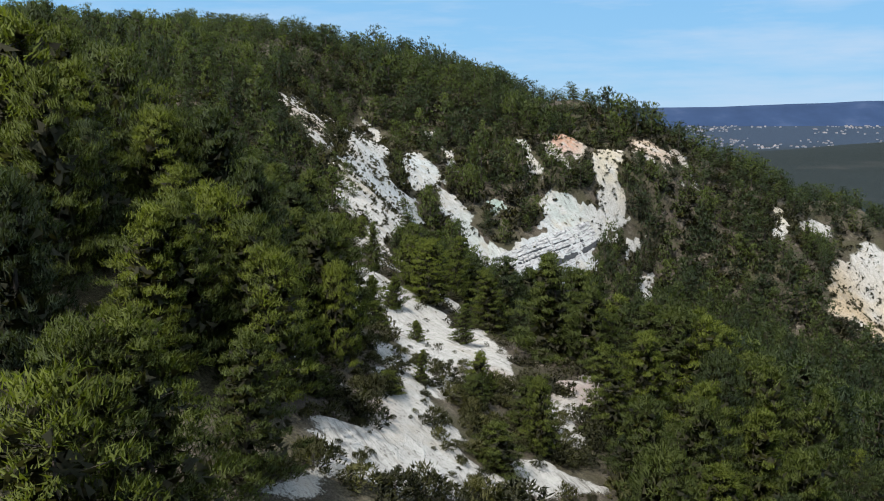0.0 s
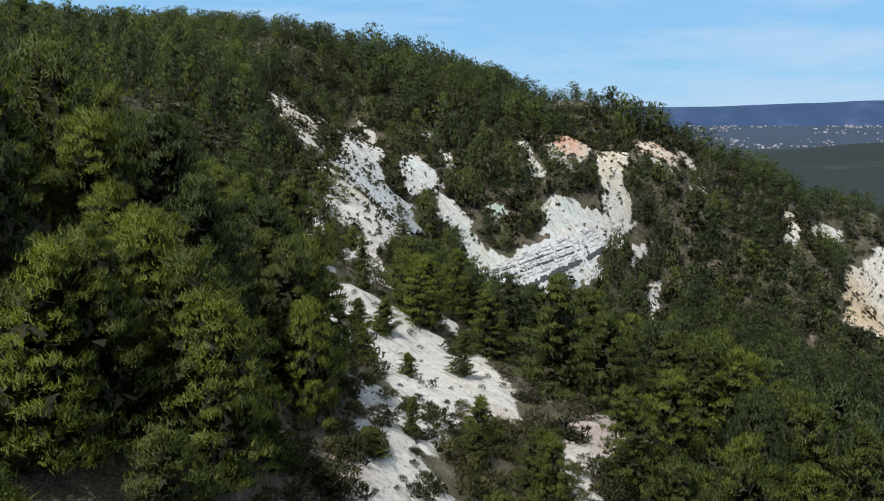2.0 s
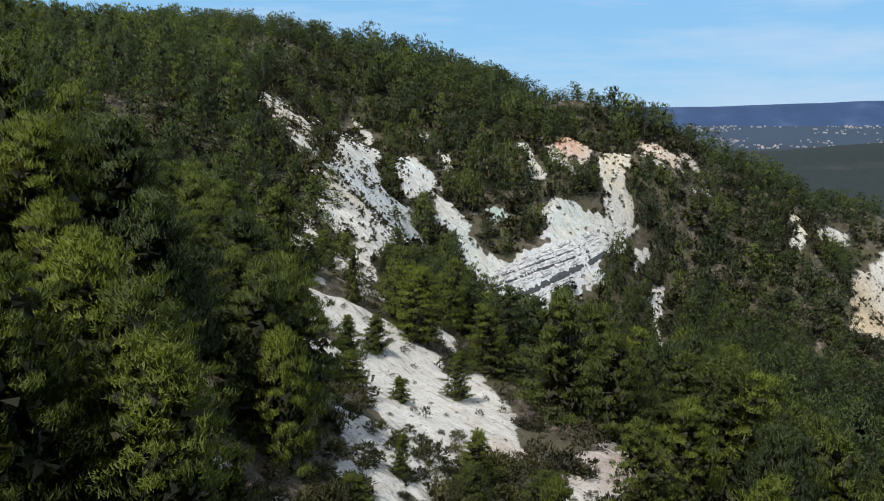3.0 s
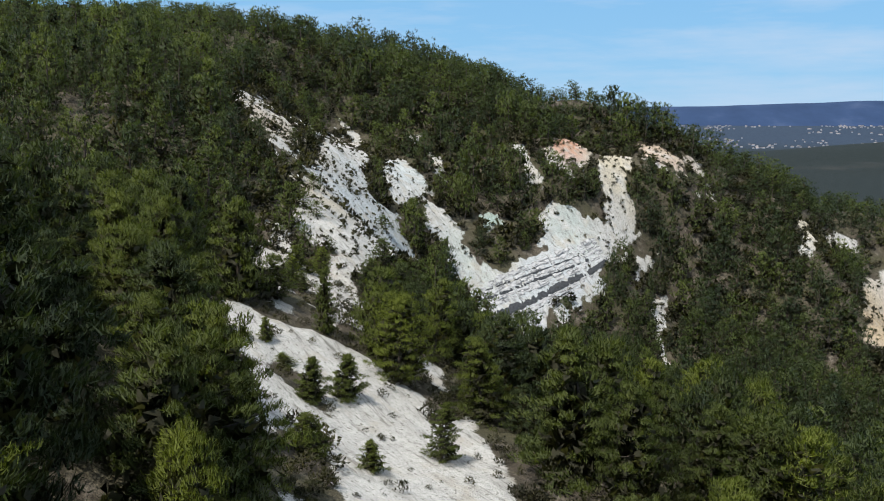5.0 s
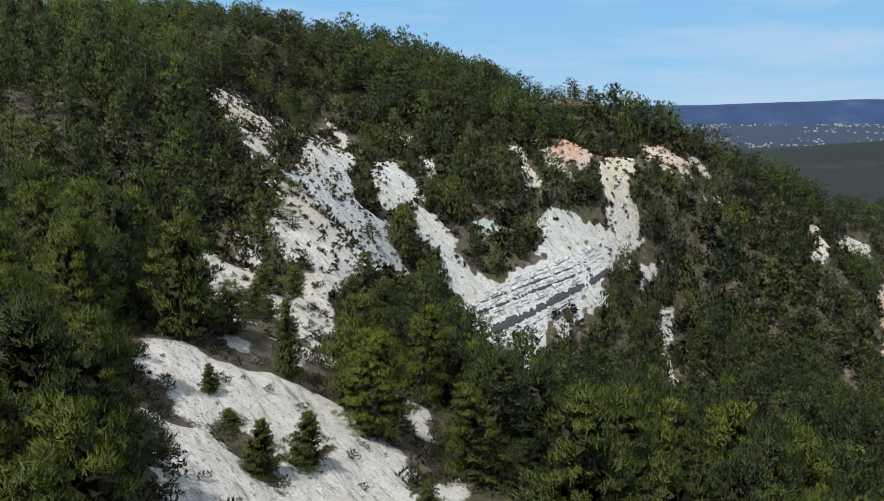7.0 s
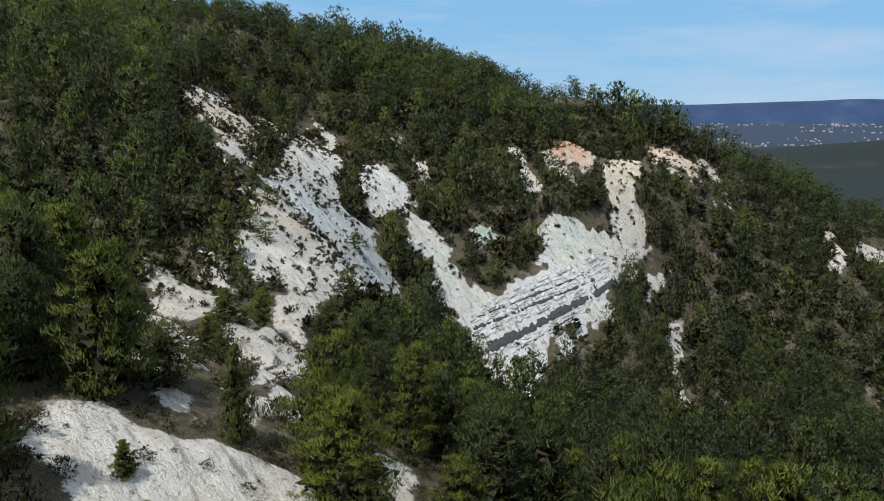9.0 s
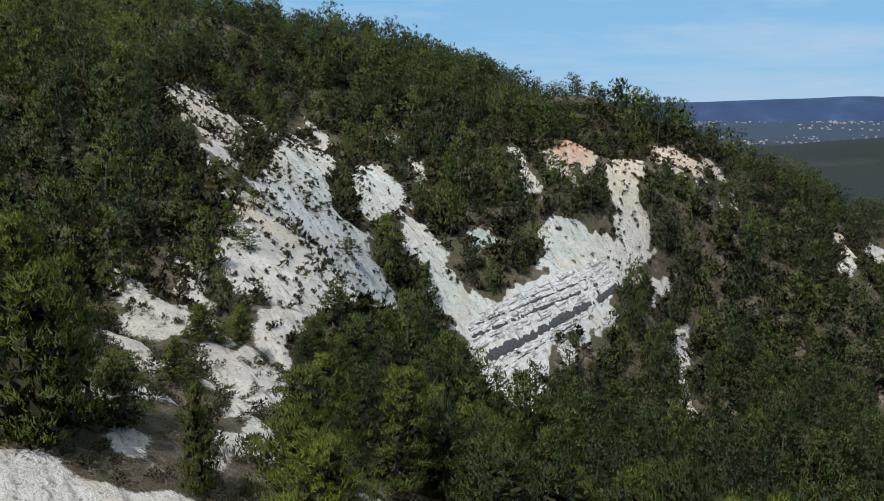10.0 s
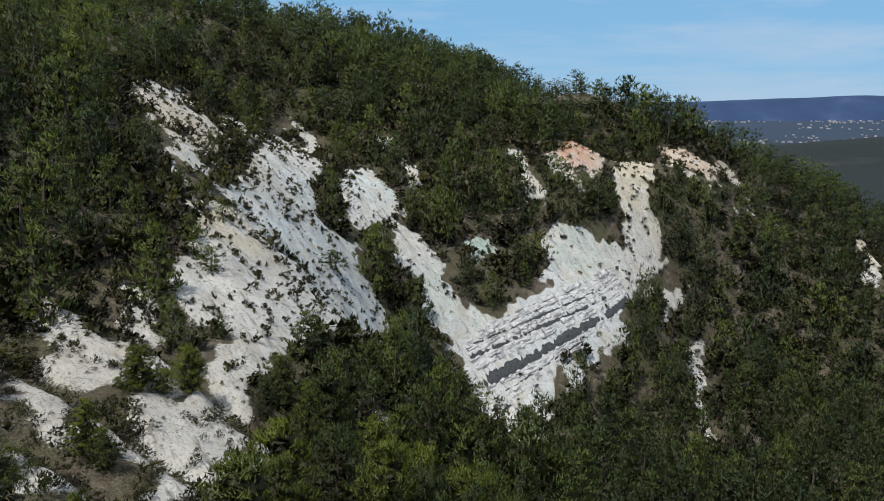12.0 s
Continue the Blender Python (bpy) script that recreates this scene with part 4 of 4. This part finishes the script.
MIDDLE_PINES = [
    (-3.2, 109.1, 7.0, 2.5), (1.4, 107.7, 9.0, 3.2), (-3.0, 104.9, 6.0, 2.2), (14.3, 84.6, 10.0, 3.6), (14.6, 74.8, 9.0, 3.2),
    (19.6, 76.9, 9.0, 3.2), (22.2, 76.2, 9.0, 3.2), (-15.1, 93.6, 9.0, 3.2), (-11.7, 69.8, 8.0, 2.9), (-14.6, 70.6, 8.0, 2.9), (-10.7, 61.3, 7.0, 2.5),
    (-3.2, 96.5, 7.0, 2.5), (11.4, 79.4, 11.0, 4.0), (22.1, 74.0, 10.0, 3.6), (29.2, 81.2, 9.0, 3.2), (29.8, 74.7, 9.0, 3.2), (16.7, 64.9, 9.0, 3.2),
    (13.6, 61.3, 8.0, 2.9), (22.9, 72.8, 10.0, 3.6), (32.5, 68.3, 9.0, 3.2), (-1.4, 91.7, 8.0, 2.9),
]
HOLLOW_PINES = [
    (3.0, 126.3, 8.0, 2.9), (13.4, 136.0, 8.0, 2.9), (17.0, 142.3, 8.0, 2.9), (21.1, 145.8, 8.0, 2.9), (17.9, 137.6, 8.0, 2.9), (29.1, 150.5, 8.0, 2.9),
    (9.4, 124.5, 8.0, 2.9), (5.9, 139.8, 8.0, 2.9), (4.7, 117.5, 8.0, 2.9), (6.9, 116.8, 8.0, 2.9), (58.6, 195.2, 9.0, 3.2), (63.3, 186.5, 9.0, 3.2),
    (53.1, 171.3, 9.0, 3.2), (40.7, 169.6, 8.0, 2.9), (44.7, 165.9, 8.0, 2.9), (68.2, 178.8, 9.0, 3.2), (-34.5, 156.5, 10.0, 3.6), (-30.2, 141.6, 9.0, 3.2),
    (-24.5, 127.9, 8.0, 2.9), (-18.3, 135.1, 7.0, 2.5), (8.3, 134.1, 8.0, 2.9), (14.8, 147.5, 8.0, 2.9), (17.8, 142.3, 8.0, 2.9), (26.7, 175.2, 8.0, 2.9),
]
SLOPE_PINES = [
    (33.5, 186.8, 8.0, 2.9), (-2.6, 125.0, 7.0, 2.5), (-30.6, 130.6, 9.0, 3.2), (66.0, 171.6, 9.0, 3.2), (84.1, 156.0, 9.0, 3.2), (-52.6, 172.5, 10.0, 3.6),
    (-67.9, 176.3, 9.0, 3.2), (-59.9, 143.5, 10.0, 3.6),
]
RIDGE_PINES = [
    (60.3, 210.1, 9.0, 3.8), (67.4, 215.3, 9.0, 3.8), (70.0, 205.7, 9.0, 3.8), (81.2, 217.3, 9.0, 3.8), (79.5, 204.1, 9.0, 3.8), (-53.0, 222.5, 7.0, 3.6),
    (-45.1, 240.3, 7.0, 3.6), (-35.3, 251.6, 9.5, 4.6), (-20.7, 282.1, 9.0, 3.8), (-11.7, 273.0, 10.0, 4.2), (2.1, 262.0, 9.0, 3.8), (10.1, 259.2, 8.0, 3.4),
    (17.3, 261.3, 8.0, 3.4), (28.9, 268.9, 8.0, 3.4), (36.4, 263.2, 6.0, 3.4), (45.4, 257.8, 10.0, 4.2), (51.3, 256.6, 12.0, 5.0), (55.0, 253.1, 12.0, 5.0),
    (59.5, 249.6, 11.0, 4.6), (64.4, 248.8, 11.0, 4.6), (71.8, 246.8, 9.0, 3.8), (40.5, 253.8, 9.0, 3.8), (24.4, 242.2, 9.0, 3.8), (1.1, 237.0, 9.0, 3.8),
]
CREST_PINES = [
    (107.9, 257.1, 8.0, 3.4), (133.2, 265.0, 8.0, 3.4), (125.2, 270.5, 8.0, 3.4), (143.5, 264.8, 8.0, 3.4),
]
GULLY_PINES = [
    (-24.5, 201.7, 4.3, 2.0), (-17.7, 144.8, 3.1, 1.6), (-13.2, 126.3, 1.9, 1.2), (-3.3, 191.8, 7.2, 3.6), (-6.4, 126.5, 4.4, 1.9), (0.1, 130.9, 6.7, 2.8),
    (30.3, 221.2, 7.2, 3.3), (34.5, 220.2, 6.6, 3.0), (5.2, 208.1, 7.1, 2.5), (-23.9, 162.0, 3.3, 1.3), (43.9, 206.1, 9.2, 2.5), (38.0, 195.8, 7.7, 2.6),
    (42.7, 191.4, 10.2, 2.6), (-7.1, 80.8, 3.4, 1.3), (-5.7, 71.3, 2.8, 1.4), (2.1, 77.6, 4.3, 1.5), (8.5, 127.5, 7.8, 3.3), (-3.2, 99.9, 8.0, 2.9),
    (-12.6, 97.8, 4.3, 1.9), (-17.0, 101.5, 8.0, 2.2), (5.8, 91.6, 8.0, 3.0), (-2.1, 72.2, 2.1, 1.0), (-18.8, 40.9, 11.0, 3.0),
]
# pines with yellower needles; sunlight on them is partly put into this hue
SUNLIT_GREEN = {row[:2] for row in GULLY_PINES + SCAR_PINES + SPUR_PINES + FORE_PINES + FORE_PINES_RIGHT + MIDDLE_PINES + HOLLOW_PINES}
OWN = GULLY_PINES + SCAR_PINES + BED_PINES + SPUR_PINES + FORE_PINES + FORE_PINES_RIGHT + MIDDLE_PINES + HOLLOW_PINES + SLOPE_PINES + RIDGE_PINES + CREST_PINES


def slope_up(x, y):
    e = 1.5
    gx, gy = lay(x + e, y) - lay(x - e, y), lay(x, y + e) - lay(x, y - e)
    n = np.hypot(gx, gy) + 1e-6
    return gx / n, gy / n


def sightline_room(x, y):
    """How tall growth may get and still leave the scars behind it open to the camera's view."""
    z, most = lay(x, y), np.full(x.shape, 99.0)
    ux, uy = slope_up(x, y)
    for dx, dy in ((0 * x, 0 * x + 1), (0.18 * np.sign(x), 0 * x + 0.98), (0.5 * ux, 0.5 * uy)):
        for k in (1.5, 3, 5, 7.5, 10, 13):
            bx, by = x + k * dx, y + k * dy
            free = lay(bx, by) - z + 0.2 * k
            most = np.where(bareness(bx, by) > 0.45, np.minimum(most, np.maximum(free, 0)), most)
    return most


# ground with scrub and single pines alone
CLEARINGS = []
CLEARINGS.append([(-7.6, 32.2), (-7.0, 42.1), (-6.7, 60.1), (-6.1, 95.4), (3.4, 99.6), (8.0, 75.6), (17.4, 78.9), (15.0, 63.8), (11.5, 51.6)])  # open spur
CLEARINGS.append([(-17.7, 89.5), (-13.2, 94.4), (-3.3, 96.2), (4.3, 114.1), (6.1, 83.7), (-9.2, 68.7), (-13.3, 80.4)])  # open knoll
CLEARINGS.append([(-25.6, 123.8), (-26.8, 132.5), (-23.2, 138.6), (-17.4, 140.8), (-8.4, 144.5), (-7.5, 133.1), (-4.0, 121.4), (-5.6, 109.6), (-13.8, 100.7)])  # open foot of the slab
CLEARINGS.append([(11.2, 187.6), (27.3, 194.1), (27.2, 187.6), (20.7, 173.1), (14.0, 178.0)])  # open foot of the beds


# single gaps in the wood, set where a tree hid bare rock from the camera
GAPS = [
    (13, 145), (-10, 52), (17, 158), (9, 114), (11, 103), (13, 120), (3, 39), (14, 159), (16, 156), (15, 151), (14, 109), (-17, 97), (18, 153), (-2, 140), (12, 111),
    (-2, 129), (9, 107), (-17, 91), (-17, 87), (11, 127), (48, 193), (12, 140), (11, 163), (13, 123), (9, 160), (-23, 171), (10, 94), (16, 135), (10, 151), (12, 90),
]


def wood_places():
    """Where the other pines stand: x, y, height, half width."""
    rng = np.random.default_rng(5)
    found = []
    gap = 4.7
    for j, y in enumerate(np.arange(24, 325, gap * 0.87)):
        for x in np.arange(-190, 200, gap):
            px, py = x + (j % 2) * gap / 2 + rng.uniform(-1.3, 1.3), y + rng.uniform(-1.3, 1.3)
            roll = rng.random(3)
            if abs(px) > 0.6 * py + 14 or (py < 36 and abs(px) < 14):
                continue
            found.append((px, py, 4.4 + 6.2 * roll[0], roll[1]))
    p = np.array(found)
    thin = fbm(p[:, 0] / 12, p[:, 1] / 12, 33)
    stood = np.array(OWN)
    clear = np.array([np.min(np.hypot(stood[:, 0] - a, stood[:, 1] - b) - 0.6 * stood[:, 3]) for a, b in p[:, :2]])
    lee = (p[:, 1] > 235) & (lay(p[:, 0], p[:, 1] - 14) > lay(p[:, 0], p[:, 1]) + 2.5)
    keep = ~lee & (bareness(p[:, 0], p[:, 1]) < 0.15) & (p[:, 3] < 0.72 + 0.9 * thin) & (clear > 1.2)
    p = p[keep]
    p[:, 2] *= 1 - (0.11 + 0.10 * ease(40, 80, p[:, 0])) * ease(232, 248, p[:, 1])
    for outline in CLEARINGS:
        p[in_outline(p[:, 0], p[:, 1], outline) > 0, 2] = 1.3
    for x, y in GAPS:
        p[np.hypot(p[:, 0] - x, p[:, 1] - y) < 1.3, 2] = 2.0
    p[(p[:, 0] > 28) & (p[:, 0] < 50) & (p[:, 1] > 243), 2] *= 0.65
    p[(p[:, 0] < -24) & (p[:, 1] > 215), 2] *= 0.78
    p[(p[:, 0] > -45) & (p[:, 0] < 5) & (p[:, 1] > 252), 2] *= 1.25
    p[:, 2] = np.minimum(p[:, 2], sightline_room(p[:, 0], p[:, 1]))
    p[:, 3] = p[:, 2] * rng.uniform(0.29, 0.40, len(p)) * (1 + 0.2 * ease(225, 245, p[:, 1]))
    return p[p[:, 2] > 2.6], p[p[:, 2] <= 2.6]


woods, low = wood_places()
places = np.concatenate([np.array(OWN), woods])
places = places[np.argsort(np.hypot(places[:, 0] - 1, (places[:, 1] - 58) * 0.62))]
ground_z = height(places[:, 0], places[:, 1])


def plant_single(name, rows, zs, kinds, parts, labels, category, group, seed):
    rng = random.Random(seed)
    for (x, y, tall, wide), z in zip(rows, zs):
        t, w, wood, crown = kinds[rng.randrange(len(kinds))]
        s = tall / t
        r = wide / w
        ob = new(name)
        ob.matrix_world = pose(x, y, z - 0.08, 0, 0, rng.uniform(0, 360)) @ Matrix.Diagonal((r * rng.uniform(0.92, 1.1), r * rng.uniform(0.92, 1.1), s, 1))
        part(parts[0], wood, ob)
        hue = 0.55 + 0.45 * rng.random() if (x, y) in SUNLIT_GREEN else rng.random()
        part(parts[1], crown, ob).color = (hue, hue, hue, 1)
        tagged(ob, labels[0] if tall > labels[2] else labels[1], category, group)


def plant_many(name, rows, zs, kinds, mats, seed, label, category):
    rng = np.random.default_rng(seed)
    verts, faces, which, tuft, plant, soft, at = [], [], [], [], [], [], 0
    for (x, y, tall, wide), z in zip(rows, zs):
        t, w, (wv, wf), (nv, nf, sh, sn) = kinds[rng.integers(len(kinds))]
        a, r = rng.uniform(0, 2 * math.pi), wide / w
        rot = np.array([[math.cos(a), -math.sin(a), 0], [math.sin(a), math.cos(a), 0], [0, 0, 1]]) * np.array([r * rng.uniform(0.9, 1.1), r * rng.uniform(0.9, 1.1), tall / t])
        hue = 0.55 + 0.45 * rng.random() if (x, y) in SUNLIT_GREEN else rng.random()
        for v, f, mat, shade in ((wv, wf, 0, None), (nv, nf, 1, sh)):
            verts.append(v @ rot.T + (x, y, z - 0.08))
            faces.append(f + at)
            at += len(v)
            which.append(np.full(len(f), mat))
            tuft.append(np.zeros(len(v)) if shade is None else shade)
            plant.append(np.full(len(v), hue))
            soft.append(np.zeros((len(v), 3)) if shade is None else sn @ np.array([[math.cos(a), math.sin(a), 0], [-math.sin(a), math.cos(a), 0], [0, 0, 1]]))
    me = mesh_from(name, np.concatenate(verts), np.concatenate(faces), mats, np.concatenate(which), smooth=True)
    me.normals_split_custom_set_from_vertices(np.concatenate(soft).tolist())
    attribute(me, "tuft", np.concatenate(tuft))
    attribute(me, "plant", np.concatenate(plant))
    return tagged(new(name, me), label, category, kind="stuff")


NEAR, FINE = 300, 85
for some, kinds, seed in ((slice(0, FINE), FINE_KINDS, 8), (slice(FINE, NEAR), NEAR_KINDS, 18)):
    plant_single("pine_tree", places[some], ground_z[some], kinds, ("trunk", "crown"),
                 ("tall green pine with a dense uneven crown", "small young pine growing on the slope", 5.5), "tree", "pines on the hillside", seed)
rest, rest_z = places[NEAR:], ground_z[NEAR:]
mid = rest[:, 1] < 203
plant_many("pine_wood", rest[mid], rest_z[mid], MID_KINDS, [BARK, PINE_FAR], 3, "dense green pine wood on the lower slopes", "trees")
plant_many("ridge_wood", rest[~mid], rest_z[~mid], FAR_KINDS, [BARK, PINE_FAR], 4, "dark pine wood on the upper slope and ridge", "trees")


# ---- scrub on and below the scars ----
def scrub_places():
    rng = np.random.default_rng(11)
    p = np.stack([rng.uniform(-45, 140, 52000), rng.uniform(34, 262, 52000)], 1)
    b = bareness(p[:, 0], p[:, 1])
    patchy = 0.55 * fbm(p[:, 0] / 4, p[:, 1] / 4, 52) + 0.45 * fbm((0.8 * p[:, 0] + 0.6 * p[:, 1]) / 1.7, (0.6 * p[:, 0] - 0.8 * p[:, 1]) / 9, 53)
    seen = np.abs(p[:, 0]) < 0.6 * p[:, 1] + 8
    roll = rng.random(len(p))
    on_rock = seen & (b > 0.5) & (roll < (0.8 * ease(0.40, 0.54, patchy) + 0.22) * (1 - 0.85 * ease(62, 70, p[:, 1]) * ease(112, 94, p[:, 1])))
    fringe = seen & (b > 0.03) & (b <= 0.5) & (roll < 0.6)
    open_ground = np.zeros(len(p), bool)
    for outline in CLEARINGS:
        open_ground |= in_outline(p[:, 0], p[:, 1], outline) > 0
    under = seen & (b <= 0.03) & (roll < np.where(open_ground, 0.5, 0.05 + 0.17 * ease(110, 130, p[:, 1]))) & (p[:, 1] > 40)
    tall = np.where(on_rock, 0.22 + 0.6 * rng.random(len(p)) ** 2.0, np.where(under, np.where(open_ground, 0.35, 1.0) + np.where(open_ground, 0.8, 1.6) * rng.random(len(p)), 0.5 + 1.1 * rng.random(len(p)) ** 1.5))
    p = np.concatenate([p, tall[:, None], tall[:, None] * rng.uniform(0.7, 1.1, (len(p), 1))], 1)
    toe = (p[:, 0] > 3) & (p[:, 0] < 13) & (p[:, 1] > 43) & (p[:, 1] < 54) & (roll > 0.1)
    beds = (np.abs((p[:, 0] - 26) * 0.63 - (p[:, 1] - 197) * 0.77) < 8) & (np.abs((p[:, 0] - 26) * 0.77 + (p[:, 1] - 197) * 0.63) < 20) & (roll > 0.05)
    return p[(on_rock | fringe | under) & ~toe & ~beds]


grow = np.random.default_rng(17)
extra = np.repeat(low, 4, axis=0)
extra[:, :2] += grow.normal(0, 1.6, (len(extra), 2))
extra = extra[bareness(extra[:, 0], extra[:, 1]) < 0.4]
extra[:, 2] *= grow.uniform(0.5, 1.2, len(extra))
extra[:, 2] = np.clip(extra[:, 2], 0.5, 2.6)
extra[:, 3] = extra[:, 2] * 0.75
scrub = np.concatenate([scrub_places(), extra])
scrub = scrub[np.argsort(np.hypot(scrub[:, 0] - 1, (scrub[:, 1] - 48) * 0.8))]
scrub_z = height(scrub[:, 0], scrub[:, 1])
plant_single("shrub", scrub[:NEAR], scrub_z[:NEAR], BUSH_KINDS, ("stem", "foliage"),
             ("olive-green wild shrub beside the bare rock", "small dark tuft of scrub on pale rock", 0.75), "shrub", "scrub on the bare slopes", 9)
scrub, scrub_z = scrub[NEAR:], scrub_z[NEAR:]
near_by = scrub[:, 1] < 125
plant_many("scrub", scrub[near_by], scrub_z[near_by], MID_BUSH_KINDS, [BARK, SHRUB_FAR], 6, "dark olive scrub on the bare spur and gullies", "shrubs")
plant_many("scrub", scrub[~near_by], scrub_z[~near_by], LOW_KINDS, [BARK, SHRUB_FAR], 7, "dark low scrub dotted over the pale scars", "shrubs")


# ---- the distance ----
# the range's blue is distance haze put into the base colour
HAZE_BLUE = plain_material("hazed_far_range", [(0.3, (0.011, 0.024, 0.058)), (0.55, (0.017, 0.034, 0.078)), (0.75, (0.036, 0.054, 0.102))], 0.004, 1.0, 0.0, 1.0)


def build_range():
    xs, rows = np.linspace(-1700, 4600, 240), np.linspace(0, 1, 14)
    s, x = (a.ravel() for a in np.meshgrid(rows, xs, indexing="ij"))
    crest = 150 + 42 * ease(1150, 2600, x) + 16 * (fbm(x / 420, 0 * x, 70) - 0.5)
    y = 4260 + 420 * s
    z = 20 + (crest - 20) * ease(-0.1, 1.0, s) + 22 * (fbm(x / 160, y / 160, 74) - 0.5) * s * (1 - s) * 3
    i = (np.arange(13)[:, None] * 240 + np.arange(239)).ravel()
    me = mesh_from("far_range", np.stack([x, y, z], 1), np.stack([i, i + 1, i + 241, i + 240], 1), [HAZE_BLUE], smooth=True)
    return tagged(new("backdrop", me), "long wooded range on the horizon, its haze painted in blue", "hills", kind="structure")


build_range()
# pale walls made blue-grey: the valley's haze is put into their colour
HAZED_PLASTER = plain_material("hazed_plaster", [(0.3, (0.15, 0.165, 0.20)), (0.7, (0.25, 0.27, 0.31))], 0.3)
ROOF_TILE = plain_material("roof_tiles", [(0.3, (0.16, 0.14, 0.14)), (0.7, (0.26, 0.23, 0.23))], 1.0)


def house_parts(wide, deep, tall):
    walls, roof = bmesh.new(), bmesh.new()
    bmesh.ops.create_cube(walls, size=1.0, matrix=Matrix.Translation((0, 0, tall / 2)) @ Matrix.Diagonal((wide, deep, tall, 1)))
    a, b, r = wide / 2 + 0.5, deep / 2 + 0.5, tall + 0.28 * deep
    v = [roof.verts.new(p) for p in ((-a, -b, tall), (a, -b, tall), (a, b, tall), (-a, b, tall), (-a, 0, r), (a, 0, r))]
    for f in ((0, 1, 5, 4), (2, 3, 4, 5), (1, 2, 5), (3, 0, 4), (3, 2, 1, 0)):
        roof.faces.new([v[k] for k in f])
    out = []
    for bm, name, mat in ((walls, "wall", HAZED_PLASTER), (roof, "roof", ROOF_TILE)):
        me = bpy.data.meshes.new(name)
        bm.to_mesh(me)
        bm.free()
        me.materials.append(mat)
        out.append(me)
    return out


def build_village():
    rng = np.random.default_rng(14)
    kinds = [house_parts(*size) for size in ((8, 6, 4), (10, 7, 5), (6, 5, 4), (18, 7, 4))]
    made = 0
    while made < 260:
        y = rng.uniform(2850, 4300)
        x = y * rng.uniform(0.30, 0.66)
        if fbm(np.array([x / 260]), np.array([y / 200]), 90)[0] < 0.42 + 0.12 * rng.random():
            continue
        wall, roof = kinds[rng.choice(4, p=(0.4, 0.25, 0.28, 0.07))]
        house = tagged(new("house"), "small pale house with a tiled roof in the valley", "house", "far houses in the valley")
        house.matrix_world = pose(x, y, float(lay(np.array([x]), np.array([y]))[0]) - 0.5, 0, 0, rng.uniform(0, 180))
        part("wall", wall, house)
        part("roof", roof, house)
        made += 1


build_village()
